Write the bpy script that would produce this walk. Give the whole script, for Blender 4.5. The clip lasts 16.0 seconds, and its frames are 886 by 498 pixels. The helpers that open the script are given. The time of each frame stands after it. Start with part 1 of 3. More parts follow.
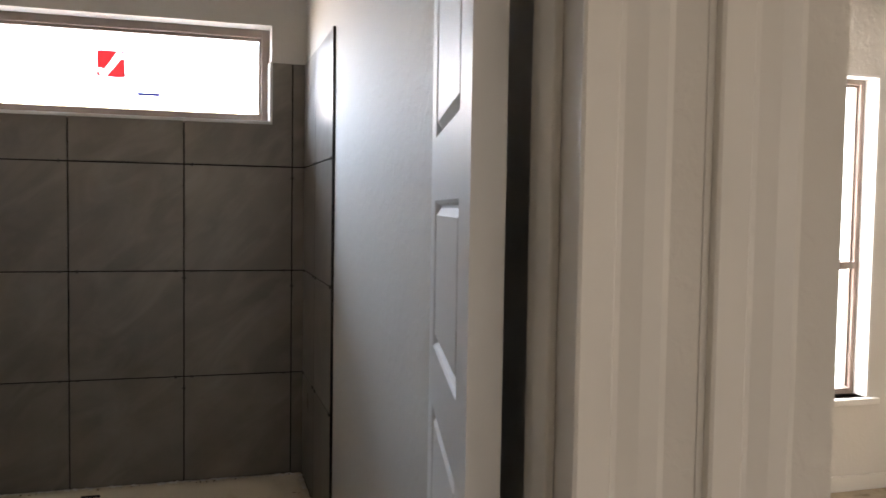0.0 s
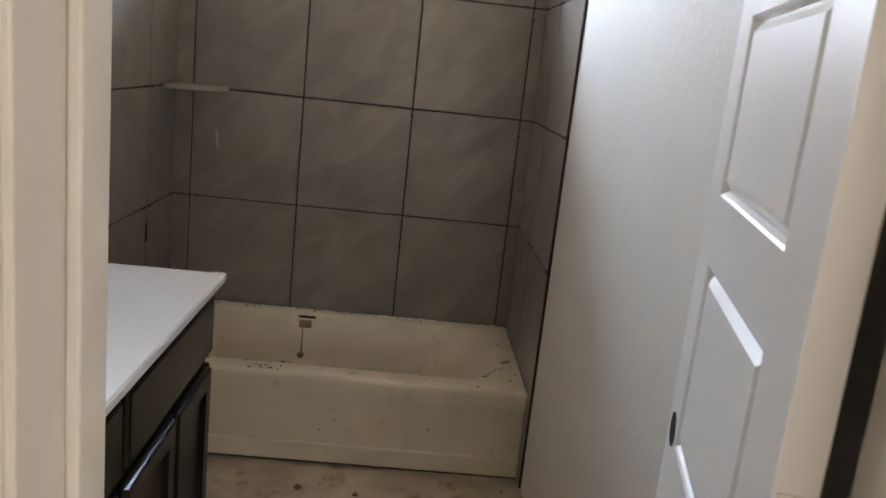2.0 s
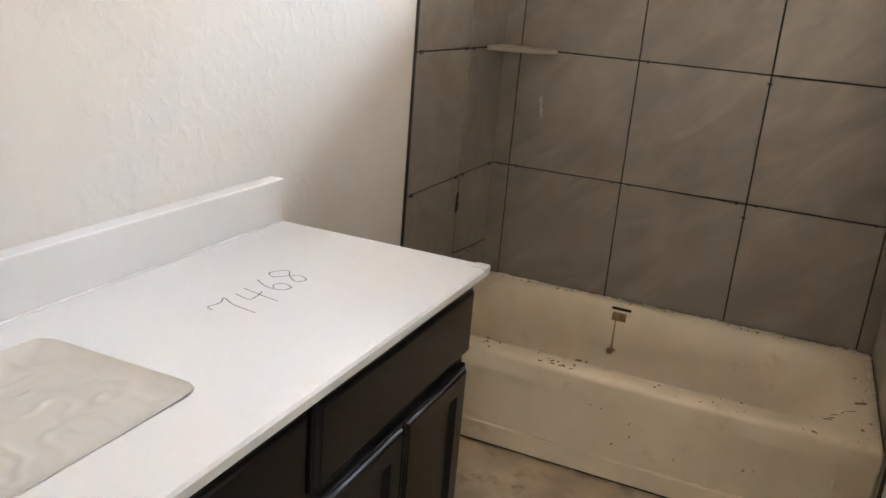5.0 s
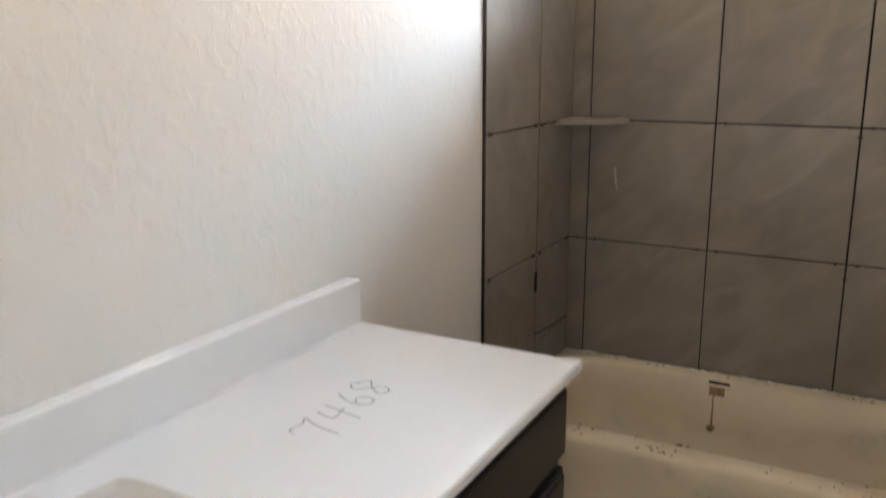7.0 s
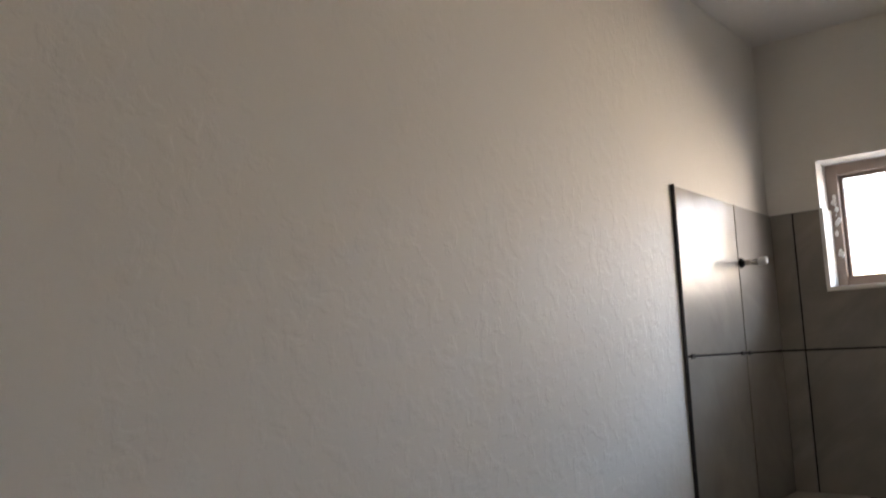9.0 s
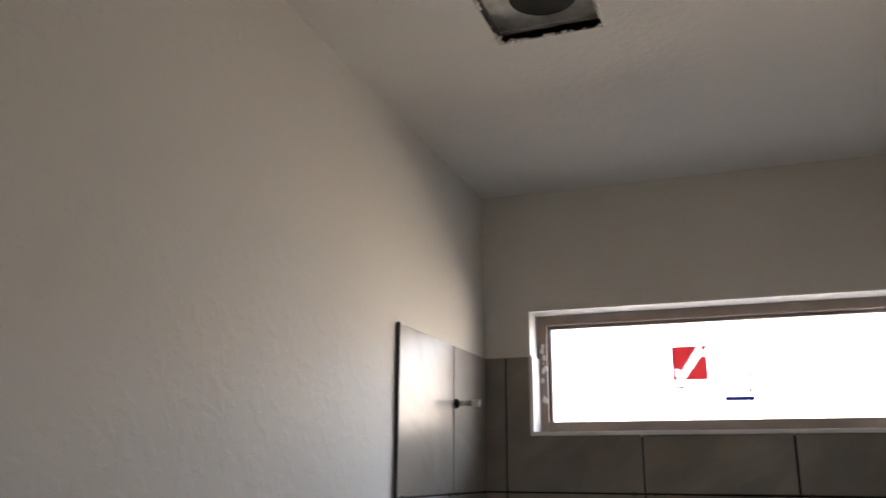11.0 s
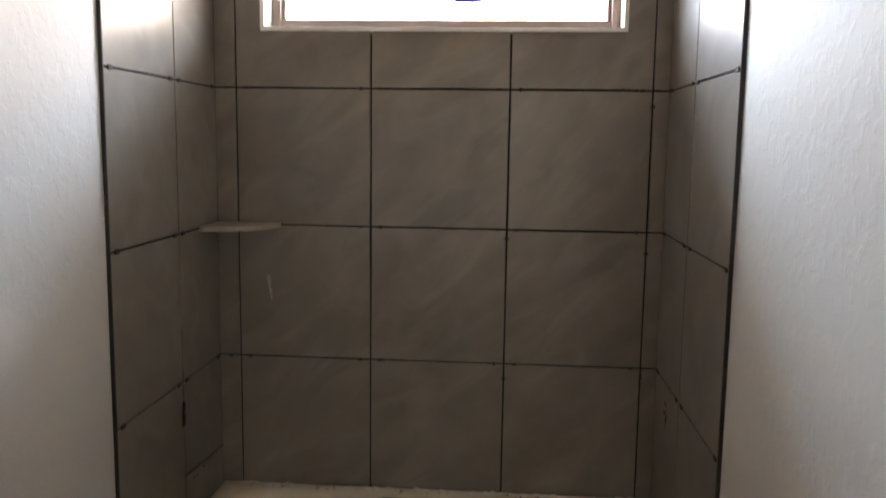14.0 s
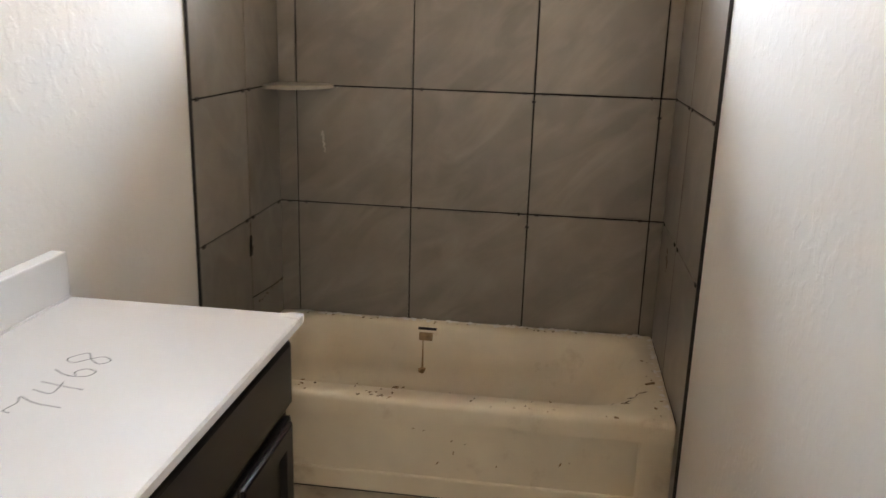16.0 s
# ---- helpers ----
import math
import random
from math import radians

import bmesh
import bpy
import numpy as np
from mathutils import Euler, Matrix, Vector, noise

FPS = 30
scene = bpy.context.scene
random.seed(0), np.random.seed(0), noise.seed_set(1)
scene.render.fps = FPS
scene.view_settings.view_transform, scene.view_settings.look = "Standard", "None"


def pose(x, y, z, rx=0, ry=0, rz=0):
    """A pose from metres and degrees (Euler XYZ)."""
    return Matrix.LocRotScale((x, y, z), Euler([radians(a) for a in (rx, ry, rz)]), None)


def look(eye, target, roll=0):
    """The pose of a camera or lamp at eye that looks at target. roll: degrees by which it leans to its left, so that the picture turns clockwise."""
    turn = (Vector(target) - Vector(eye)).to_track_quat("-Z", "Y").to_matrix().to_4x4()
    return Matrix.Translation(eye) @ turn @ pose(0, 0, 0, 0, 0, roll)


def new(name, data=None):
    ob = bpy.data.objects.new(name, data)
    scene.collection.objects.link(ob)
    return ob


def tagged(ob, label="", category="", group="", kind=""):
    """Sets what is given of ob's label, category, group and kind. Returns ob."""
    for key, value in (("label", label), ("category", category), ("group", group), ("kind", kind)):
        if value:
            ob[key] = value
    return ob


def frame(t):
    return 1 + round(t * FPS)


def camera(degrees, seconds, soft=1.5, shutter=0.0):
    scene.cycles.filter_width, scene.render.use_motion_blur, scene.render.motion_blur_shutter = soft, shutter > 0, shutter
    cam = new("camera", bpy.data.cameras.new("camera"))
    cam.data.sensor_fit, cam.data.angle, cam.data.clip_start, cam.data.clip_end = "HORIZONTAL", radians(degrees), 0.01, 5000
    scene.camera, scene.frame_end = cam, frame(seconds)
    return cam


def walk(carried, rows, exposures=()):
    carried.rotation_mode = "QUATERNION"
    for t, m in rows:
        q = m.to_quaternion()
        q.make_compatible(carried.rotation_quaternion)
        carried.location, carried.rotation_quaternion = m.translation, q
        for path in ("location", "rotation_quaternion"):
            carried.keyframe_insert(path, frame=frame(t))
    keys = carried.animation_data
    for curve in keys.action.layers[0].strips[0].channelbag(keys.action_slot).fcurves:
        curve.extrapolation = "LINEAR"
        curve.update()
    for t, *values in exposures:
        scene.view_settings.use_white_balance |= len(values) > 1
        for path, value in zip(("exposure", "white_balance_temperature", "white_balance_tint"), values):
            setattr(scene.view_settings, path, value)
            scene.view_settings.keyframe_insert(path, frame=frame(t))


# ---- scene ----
cam = camera(56.8, 16.0, 1.5, 0.4)
PATH = [
    (0, (1.058, -3.707, 1.56), (1.626, -1.792, 1.46), 0.9),
    (0.5, (1.036, -3.696, 1.55), (1.477, -1.749, 1.417), 1.7),
    (1, (1.025, -3.65, 1.53), (1.262, -1.679, 1.294), 1.9),
    (1.5, (1.02, -3.627, 1.505), (1.187, -1.665, 1.159), 3.1),
    (2, (0.996, -3.511, 1.464), (1.099, -1.562, 1.028), 6.2),
    (2.5, (0.995, -3.345, 1.47), (1.02, -1.41, 0.963), 6.9),
    (3, (0.995, -3.231, 1.472), (0.857, -1.31, 0.933), 5.4),
    (3.5, (1.067, -3.19, 1.477), (0.652, -1.31, 0.935), 5.9),
    (4, (1.128, -3.144, 1.459), (0.537, -1.316, 0.902), 5.9),
    (6.5, (1.104, -3.069, 1.457), (0.226, -1.38, 0.843), 1.4),
    (7, (1.062, -3.02, 1.499), (0.139, -1.305, 1.044), -0.2),
    (7.5, (0.961, -2.922, 1.577), (0.043, -1.17, 1.282), -1.2),
    (8, (0.893, -2.856, 1.622), (-0.212, -1.193, 1.508), -2.6),
    (8.5, (0.883, -2.841, 1.706), (-0.414, -1.324, 1.835), -3.9),
    (11, (0.875, -2.792, 1.802), (0.201, -0.983, 2.323), 0.3),
    (11.5, (0.922, -2.761, 1.784), (0.405, -0.877, 2.21), 0.1),
    (12, (0.947, -2.706, 1.736), (0.55, -0.761, 1.983), -0.2),
    (12.5, (0.951, -2.683, 1.683), (0.667, -0.705, 1.768), -0.3),
    (13, (0.952, -2.672, 1.639), (0.742, -0.684, 1.602), -0.2),
    (13.5, (0.972, -2.695, 1.615), (0.792, -0.708, 1.479), -0.0),
    (14, (0.984, -2.735, 1.56), (0.834, -0.758, 1.3), 0.8),
    (14.5, (0.988, -2.763, 1.513), (0.88, -0.804, 1.127), 2.1),
    (15, (1.004, -2.791, 1.495), (0.911, -0.855, 1.001), 2.4),
    (15.5, (1.037, -2.914, 1.492), (0.877, -0.991, 0.966), 2.4),
    (16, (1.082, -3.113, 1.507), (0.825, -1.201, 0.98), 1.7),
]
EXPOSURES = [(0, -0.35, 6500, 14), (0.5, -0.15, 6200, 13), (1, 0.15, 6300, 13), (1.5, 0.55, 6400, 13), (2, 0.55, 6600, 13), (3, 0.8, 6900, 14), (3.5, 1.05, 7100, 15), (4, 1.2, 7100, 15),
             (6.5, 1.25, 7050, 15), (7, 1.0, 6950, 14), (7.5, 0.45, 6900, 15), (8, -0.05, 6900, 15), (8.5, -0.4, 6600, 14), (11, -0.95, 6300, 13),
             (12, -1.1, 6600, 15), (12.5, -1.05, 6600, 15), (13, -0.8, 6600, 15), (13.5, -0.35, 6600, 15), (14, 0.3, 6800, 15), (14.5, 0.8, 6900, 15), (15, 0.8, 7000, 15), (16, 1.1, 7200, 15)]
walk(cam, [(t, look(eye, target, roll)) for t, eye, target, roll in PATH], EXPOSURES)
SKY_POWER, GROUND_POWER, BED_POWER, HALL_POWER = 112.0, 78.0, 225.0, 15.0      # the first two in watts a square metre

# ---- light ----
world = bpy.data.worlds.new("sky")
scene.world = world
world.use_nodes = True
wn = world.node_tree.nodes
sky = wn.new("ShaderNodeTexSky")
sky.sky_type, sky.sun_disc = "NISHITA", False
SUN_EL, SUN_AZ = radians(42), radians(200)      # azimuth clockwise from +y: the sun stands behind the house
sky.sun_elevation, sky.sun_rotation = SUN_EL, SUN_AZ
wn["Background"].inputs["Strength"].default_value = 0.15
world.node_tree.links.new(sky.outputs[0], wn["Background"].inputs["Color"])
sun = new("sun", bpy.data.lights.new("sun", "SUN"))
sun.data.energy, sun.data.angle, sun.data.color = 4.0, radians(0.5), (1.0, 0.94, 0.86)
sun_dir = Vector((math.sin(SUN_AZ) * math.cos(SUN_EL), math.cos(SUN_AZ) * math.cos(SUN_EL), math.sin(SUN_EL)))
sun.matrix_world = look(sun_dir * 30, (0, 0, 0))


def window_lamp(name, x, y, z, w, h, power, back=False, color=(1.0, 0.97, 0.93)):
    """An area lamp at a window in place of skylight, shining into the room."""
    lamp = new(name, bpy.data.lights.new(name, "AREA"))
    lamp.data.shape, lamp.data.size, lamp.data.size_y = "RECTANGLE", w, h
    lamp.data.energy, lamp.data.color = power, color
    lamp.matrix_world = look((x, y, z), (x, y + (5 if back else -5), z))


# bath window: blue skylight from above, warm light thrown in by the sunlit ground and the sunlit wall across the yard, which stands higher to one side
SKY_BLUE, SUNLIT_WARM = (0.62, 0.79, 1.0), (1.0, 0.82, 0.62)
for lamp_name, x0, x1, z0, z1, density, tint in (
        ("sky_light_bath", -1.6, 0.76, 2.16, 3.08, SKY_POWER, SKY_BLUE), ("sky_light_bath", 0.76, 3.1, 2.50, 3.08, SKY_POWER, SKY_BLUE),
        ("sunlit_ground_light_bath", -1.6, 0.76, 1.5, 2.16, GROUND_POWER, SUNLIT_WARM), ("sunlit_wall_light_bath", 0.76, 3.1, 1.5, 2.50, GROUND_POWER, SUNLIT_WARM)):
    window_lamp(lamp_name, (x0 + x1) / 2, 1.5, (z0 + z1) / 2, x1 - x0, z1 - z0, density * (x1 - x0) * (z1 - z0), False, tint)
window_lamp("sky_light_bedroom", 4.2, 0.21, 1.43, 1.1, 1.9, BED_POWER)
# added fill for the hall side: this lamp's window is unseen and invented
window_lamp("added_light_hall", 1.9, -6.63, 1.5, 1.7, 1.5, HALL_POWER, True, (1.0, 0.87, 0.72))

# ---- materials ----


def material(name, color, rough=0.5, metal=0.0, scale=6.0, vary=0.12, bump=0.0, bump_scale=80.0, spots=None, spot_scale=3.0,
             spot_edge=(0.55, 0.7), random_vary=0.0, coat=0.0, spec=0.5, rough_vary=0.1):
    m = bpy.data.materials.new(name)
    m.use_nodes = True
    n, l = m.node_tree.nodes, m.node_tree.links
    b = n["Principled BSDF"]
    b.inputs["Metallic"].default_value = metal
    b.inputs["Coat Weight"].default_value = coat
    b.inputs["Specular IOR Level"].default_value = spec
    co = n.new("ShaderNodeTexCoord")
    geo = n.new("ShaderNodeNewGeometry")
    big = n.new("ShaderNodeTexNoise")
    big.inputs["Scale"].default_value, big.inputs["Detail"].default_value = scale, 6
    l.new(geo.outputs["Position"], big.inputs["Vector"])
    ramp = n.new("ShaderNodeValToRGB")
    ramp.color_ramp.elements[0].position, ramp.color_ramp.elements[1].position = 0.3, 0.7
    ramp.color_ramp.elements[0].color = (*[c * (1 - vary) for c in color], 1)
    ramp.color_ramp.elements[1].color = (*[min(1, c * (1 + vary)) for c in color], 1)
    l.new(big.outputs["Fac"], ramp.inputs["Fac"])
    out = ramp.outputs["Color"]
    if spots:
        sn = n.new("ShaderNodeTexNoise")
        sn.inputs["Scale"].default_value, sn.inputs["Detail"].default_value, sn.inputs["Roughness"].default_value = spot_scale, 8, 0.65
        l.new(geo.outputs["Position"], sn.inputs["Vector"])
        mr = n.new("ShaderNodeMapRange")
        mr.inputs["From Min"].default_value, mr.inputs["From Max"].default_value = spot_edge
        l.new(sn.outputs["Fac"], mr.inputs["Value"])
        mix = n.new("ShaderNodeMix")
        mix.data_type = "RGBA"
        mix.inputs["B"].default_value = (*spots, 1)
        l.new(mr.outputs["Result"], mix.inputs["Factor"])
        l.new(out, mix.inputs["A"])
        out = mix.outputs["Result"]
    if random_vary:
        oi = n.new("ShaderNodeObjectInfo")
        mr = n.new("ShaderNodeMapRange")
        mr.inputs["To Min"].default_value, mr.inputs["To Max"].default_value = 1 - random_vary, 1 + random_vary
        l.new(oi.outputs["Random"], mr.inputs["Value"])
        hs = n.new("ShaderNodeHueSaturation")
        l.new(mr.outputs["Result"], hs.inputs["Value"])
        l.new(out, hs.inputs["Color"])
        out = hs.outputs["Color"]
    l.new(out, b.inputs["Base Color"])
    rr = n.new("ShaderNodeMapRange")
    rr.inputs["To Min"].default_value, rr.inputs["To Max"].default_value = max(0.02, rough - rough_vary), min(1, rough + rough_vary)
    l.new(big.outputs["Fac"], rr.inputs["Value"])
    l.new(rr.outputs["Result"], b.inputs["Roughness"])
    if bump:
        bn = n.new("ShaderNodeTexNoise")
        bn.inputs["Scale"].default_value, bn.inputs["Detail"].default_value = bump_scale, 4
        l.new(geo.outputs["Position"], bn.inputs["Vector"])
        bp = n.new("ShaderNodeBump")
        bp.inputs["Strength"].default_value, bp.inputs["Distance"].default_value = bump, 0.004
        l.new(bn.outputs["Fac"], bp.inputs["Height"])
        l.new(bp.outputs["Normal"], b.inputs["Normal"])
    return m


def wall_paint():
    """Off-white paint on hand-sprayed, knocked-down plaster texture."""
    m = material("wall_paint", (0.655, 0.625, 0.575), 0.62, scale=1.5, vary=0.03, spec=0.4)
    n, l = m.node_tree.nodes, m.node_tree.links
    geo = n.new("ShaderNodeNewGeometry")
    a = n.new("ShaderNodeTexNoise")
    a.inputs["Scale"].default_value, a.inputs["Detail"].default_value, a.inputs["Distortion"].default_value = 30, 4, 0.35
    f = n.new("ShaderNodeTexNoise")
    f.inputs["Scale"].default_value, f.inputs["Detail"].default_value = 160, 3
    l.new(geo.outputs["Position"], a.inputs["Vector"])
    l.new(geo.outputs["Position"], f.inputs["Vector"])
    step = n.new("ShaderNodeMapRange")
    step.interpolation_type = "SMOOTHSTEP"
    step.inputs["From Min"].default_value, step.inputs["From Max"].default_value = 0.46, 0.64
    l.new(a.outputs["Fac"], step.inputs["Value"])
    add = n.new("ShaderNodeMath")
    add.operation = "MULTIPLY_ADD"
    add.inputs[1].default_value = 0.35
    l.new(f.outputs["Fac"], add.inputs[0])
    l.new(step.outputs["Result"], add.inputs[2])
    bp = n.new("ShaderNodeBump")
    bp.inputs["Strength"].default_value, bp.inputs["Distance"].default_value = 0.20, 0.0024
    l.new(add.outputs[0], bp.inputs["Height"])
    l.new(bp.outputs["Normal"], n["Principled BSDF"].inputs["Normal"])
    return m


def tile_stone():
    """Satin grey-brown porcelain with slanting clouds and pale veins."""
    m = material("tile_stone", (0.200, 0.176, 0.148), 0.29, scale=5, vary=0.13, random_vary=0.07, rough_vary=0.025, bump=0.05, bump_scale=60)
    n, l = m.node_tree.nodes, m.node_tree.links
    hs = [x for x in n if x.bl_idname == "ShaderNodeHueSaturation"][0]
    geo = n.new("ShaderNodeNewGeometry")
    oi = n.new("ShaderNodeObjectInfo")
    sh = n.new("ShaderNodeVectorMath")
    sh.operation = "SCALE"
    sh.inputs["Scale"].default_value = 40
    cx = n.new("ShaderNodeCombineXYZ")
    l.new(oi.outputs["Random"], cx.inputs[0])
    l.new(cx.outputs[0], sh.inputs[0])
    mp = n.new("ShaderNodeMapping")
    mp.inputs["Rotation"].default_value = (radians(38), radians(38), 0)
    lean = n.new("ShaderNodeMapping")
    lean.inputs["Scale"].default_value = (1.5, 2.6, 5.0)
    ad = n.new("ShaderNodeVectorMath")
    l.new(geo.outputs["Position"], mp.inputs["Vector"])
    l.new(mp.outputs[0], lean.inputs["Vector"])
    l.new(lean.outputs[0], ad.inputs[0])
    l.new(sh.outputs[0], ad.inputs[1])
    v = n.new("ShaderNodeTexNoise")
    v.inputs["Scale"].default_value, v.inputs["Detail"].default_value, v.inputs["Distortion"].default_value = 1.6, 7, 1.2
    l.new(ad.outputs[0], v.inputs["Vector"])
    mr = n.new("ShaderNodeMapRange")
    mr.inputs["From Min"].default_value, mr.inputs["From Max"].default_value = 0.42, 0.75
    mr.inputs["To Max"].default_value = 0.42
    l.new(v.outputs["Fac"], mr.inputs["Value"])
    mix = n.new("ShaderNodeMix")
    mix.data_type = "RGBA"
    mix.inputs["B"].default_value = (0.36, 0.32, 0.275, 1)
    l.new(mr.outputs["Result"], mix.inputs["Factor"])
    l.new(hs.outputs["Color"], mix.inputs["A"])
    l.new(mix.outputs["Result"], n["Principled BSDF"].inputs["Base Color"])
    return m


def glass():
    m = bpy.data.materials.new("window_glass")
    m.use_nodes = True
    b = m.node_tree.nodes["Principled BSDF"]
    b.inputs["Transmission Weight"].default_value, b.inputs["Roughness"].default_value, b.inputs["IOR"].default_value = 1.0, 0.0, 1.45
    return m


def film():
    m = bpy.data.materials.new("plastic_film")
    m.use_nodes = True
    b = m.node_tree.nodes["Principled BSDF"]
    b.inputs["Base Color"].default_value = (0.55, 0.52, 0.47, 1)
    b.inputs["Transmission Weight"].default_value, b.inputs["Roughness"].default_value, b.inputs["IOR"].default_value = 0.0, 0.16, 1.45
    return m


PAINT = wall_paint()
CEILING = material("ceiling_paint", (0.72, 0.70, 0.67), 0.8, scale=2, vary=0.03, bump=0.5, bump_scale=45)
TRIM = material("trim_paint", (0.76, 0.73, 0.68), 0.38, scale=3, vary=0.03, bump=0.04, bump_scale=25)
DOOR = material("door_paint", (0.76, 0.745, 0.725), 0.36, scale=3, vary=0.02, rough_vary=0.03)
TILE = tile_stone()
BACKER = material("joint_backer", (0.02, 0.017, 0.014), 0.9, scale=30, vary=0.3)
# dark spacers and tile edges; the edges' shade is put into this colour
EDGE = material("tile_edge_dark", (0.022, 0.018, 0.015), 0.5, scale=30, vary=0.3)
TUB = material("tub_enamel", (0.64, 0.56, 0.42), 0.35, scale=5, vary=0.07, spots=(0.44, 0.34, 0.21), spot_scale=7, spot_edge=(0.58, 0.82), rough_vary=0.15)
DIRT = material("plaster_crumbs", (0.12, 0.075, 0.04), 0.95, scale=60, vary=0.5)
MUD = material("dried_mud", (0.25, 0.165, 0.085), 0.95, scale=40, vary=0.35)
CONCRETE = material("concrete_floor", (0.40, 0.33, 0.24), 0.85, scale=7, vary=0.22, bump=0.4, bump_scale=60, spots=(0.17, 0.125, 0.08), spot_scale=9, spot_edge=(0.55, 0.72))
COUNTER = material("counter_white", (0.68, 0.675, 0.665), 0.16, scale=4, vary=0.02, coat=0.3, rough_vary=0.05)
BASIN = material("dusty_basin", (0.66, 0.64, 0.60), 0.4, scale=12, vary=0.14, spots=(0.5, 0.43, 0.33), spot_scale=14)
ESPRESSO = material("espresso_wood", (0.006, 0.005, 0.0055), 0.30, scale=14, vary=0.3, coat=0.05, spec=0.25, rough_vary=0.02)
# dark colour for the shade seen between the cabinet fronts
SHADOWGAP = material("cabinet_gap_shade", (0.012, 0.009, 0.007), 0.6, vary=0.2)
PENCIL = material("pencil", (0.15, 0.15, 0.155), 0.7, scale=90, vary=0.4)
BRONZE = material("window_frame_tan", (0.27, 0.205, 0.17), 0.5, scale=12, vary=0.12)
RETURN = material("window_return_white", (0.74, 0.72, 0.69), 0.7, scale=20, vary=0.06, bump=0.3, bump_scale=50, spots=(0.5, 0.45, 0.4), spot_scale=16, spot_edge=(0.62, 0.8))
GLASS = glass()
FILM = film()
RED = material("sticker_red", (0.70, 0.12, 0.13), 0.9, vary=0.05)
WHITE = material("sticker_white", (0.9, 0.9, 0.9), 0.9, vary=0.02)
BLUE = material("sticker_blue", (0.05, 0.09, 0.45), 0.6, vary=0.05)
GREYTEXT = material("faded_print", (0.3, 0.3, 0.34), 0.6, vary=0.05)
for paper, tint in ((RED, (0.50, 0.10, 0.11, 1)), (WHITE, (0.95, 0.95, 0.95, 1)), (BLUE, (0.045, 0.055, 0.24, 1)), (GREYTEXT, (0.10, 0.10, 0.13, 1))):
    n, l = paper.node_tree.nodes, paper.node_tree.links
    through_light, mixed = n.new("ShaderNodeBsdfTranslucent"), n.new("ShaderNodeMixShader")
    through_light.inputs["Color"].default_value = tint
    l.new(n["Principled BSDF"].outputs[0], mixed.inputs[1])
    l.new(through_light.outputs[0], mixed.inputs[2])
    l.new(mixed.outputs[0], n["Material Output"].inputs["Surface"])
CHROME = material("chrome", (0.62, 0.60, 0.57), 0.25, metal=1.0, vary=0.08)
NICKEL = material("hinge_white_steel", (0.68, 0.66, 0.62), 0.35, metal=0.4, vary=0.05)
# near-black that paints the shade inside gaps, bores and openings
DARK = material("void_shade", (0.008, 0.008, 0.009), 0.9, vary=0.2)
GALV = material("galvanised_box", (0.50, 0.48, 0.45), 0.6, metal=0.1, scale=25, vary=0.3)
GROUND = material("bare_ground", (0.42, 0.33, 0.23), 0.95, scale=0.8, vary=0.2)
STUCCO = material("outer_stucco", (0.5, 0.45, 0.38), 0.9, scale=4, vary=0.06)

# ---- mesh helpers ----


def link(name, bm, mat, parent=None, smooth=False):
    me = bpy.data.meshes.new(name)
    bmesh.ops.recalc_face_normals(bm, faces=bm.faces[:])
    if smooth:
        for f in bm.faces:
            f.smooth = True
    bm.to_mesh(me)
    bm.free()
    me.materials.append(mat)
    ob = new(name, me)
    if parent:
        ob.parent = parent
    return ob


def part(name, bm, mat, parent, label="", smooth=False):
    return tagged(link(name, bm, mat, parent, smooth), label)


def thing(name, label, category, at=(0, 0, 0), group=""):
    ob = tagged(new(name), label, category, group)
    ob.location = at
    return ob


def add_box(bm, x0, x1, y0, y1, z0, z1, bevel=0.0, segments=2):
    vs = [bm.verts.new(p) for p in ((x0, y0, z0), (x1, y0, z0), (x1, y1, z0), (x0, y1, z0), (x0, y0, z1), (x1, y0, z1), (x1, y1, z1), (x0, y1, z1))]
    fs = [bm.faces.new([vs[i] for i in q]) for q in ((0, 3, 2, 1), (4, 5, 6, 7), (0, 1, 5, 4), (1, 2, 6, 5), (2, 3, 7, 6), (3, 0, 4, 7))]
    if bevel:
        edges = list({e for f in fs for e in f.edges})
        bmesh.ops.bevel(bm, geom=edges, offset=bevel, segments=segments, affect="EDGES", profile=0.5)
    return bm


def box(x0, x1, y0, y1, z0, z1, bevel=0.0, segments=2):
    return add_box(bmesh.new(), x0, x1, y0, y1, z0, z1, bevel, segments)


def boxes(rows):
    bm = bmesh.new()
    for r in rows:
        add_box(bm, *r)
    return bm


def prism(points, depth, bevel=0.0):
    """A polygon of 3D points, pushed along the vector depth."""
    bm = bmesh.new()
    f = bm.faces.new([bm.verts.new(p) for p in points])
    top = bmesh.ops.extrude_face_region(bm, geom=[f])
    tv = [g for g in top["geom"] if isinstance(g, bmesh.types.BMVert)]
    bmesh.ops.translate(bm, verts=tv, vec=depth)
    bmesh.ops.recalc_face_normals(bm, faces=bm.faces[:])
    if bevel:
        bmesh.ops.bevel(bm, geom=[e for e in bm.edges if any(v in tv for v in e.verts) and all(v in tv for v in e.verts)], offset=bevel, segments=1, affect="EDGES")
    return bm


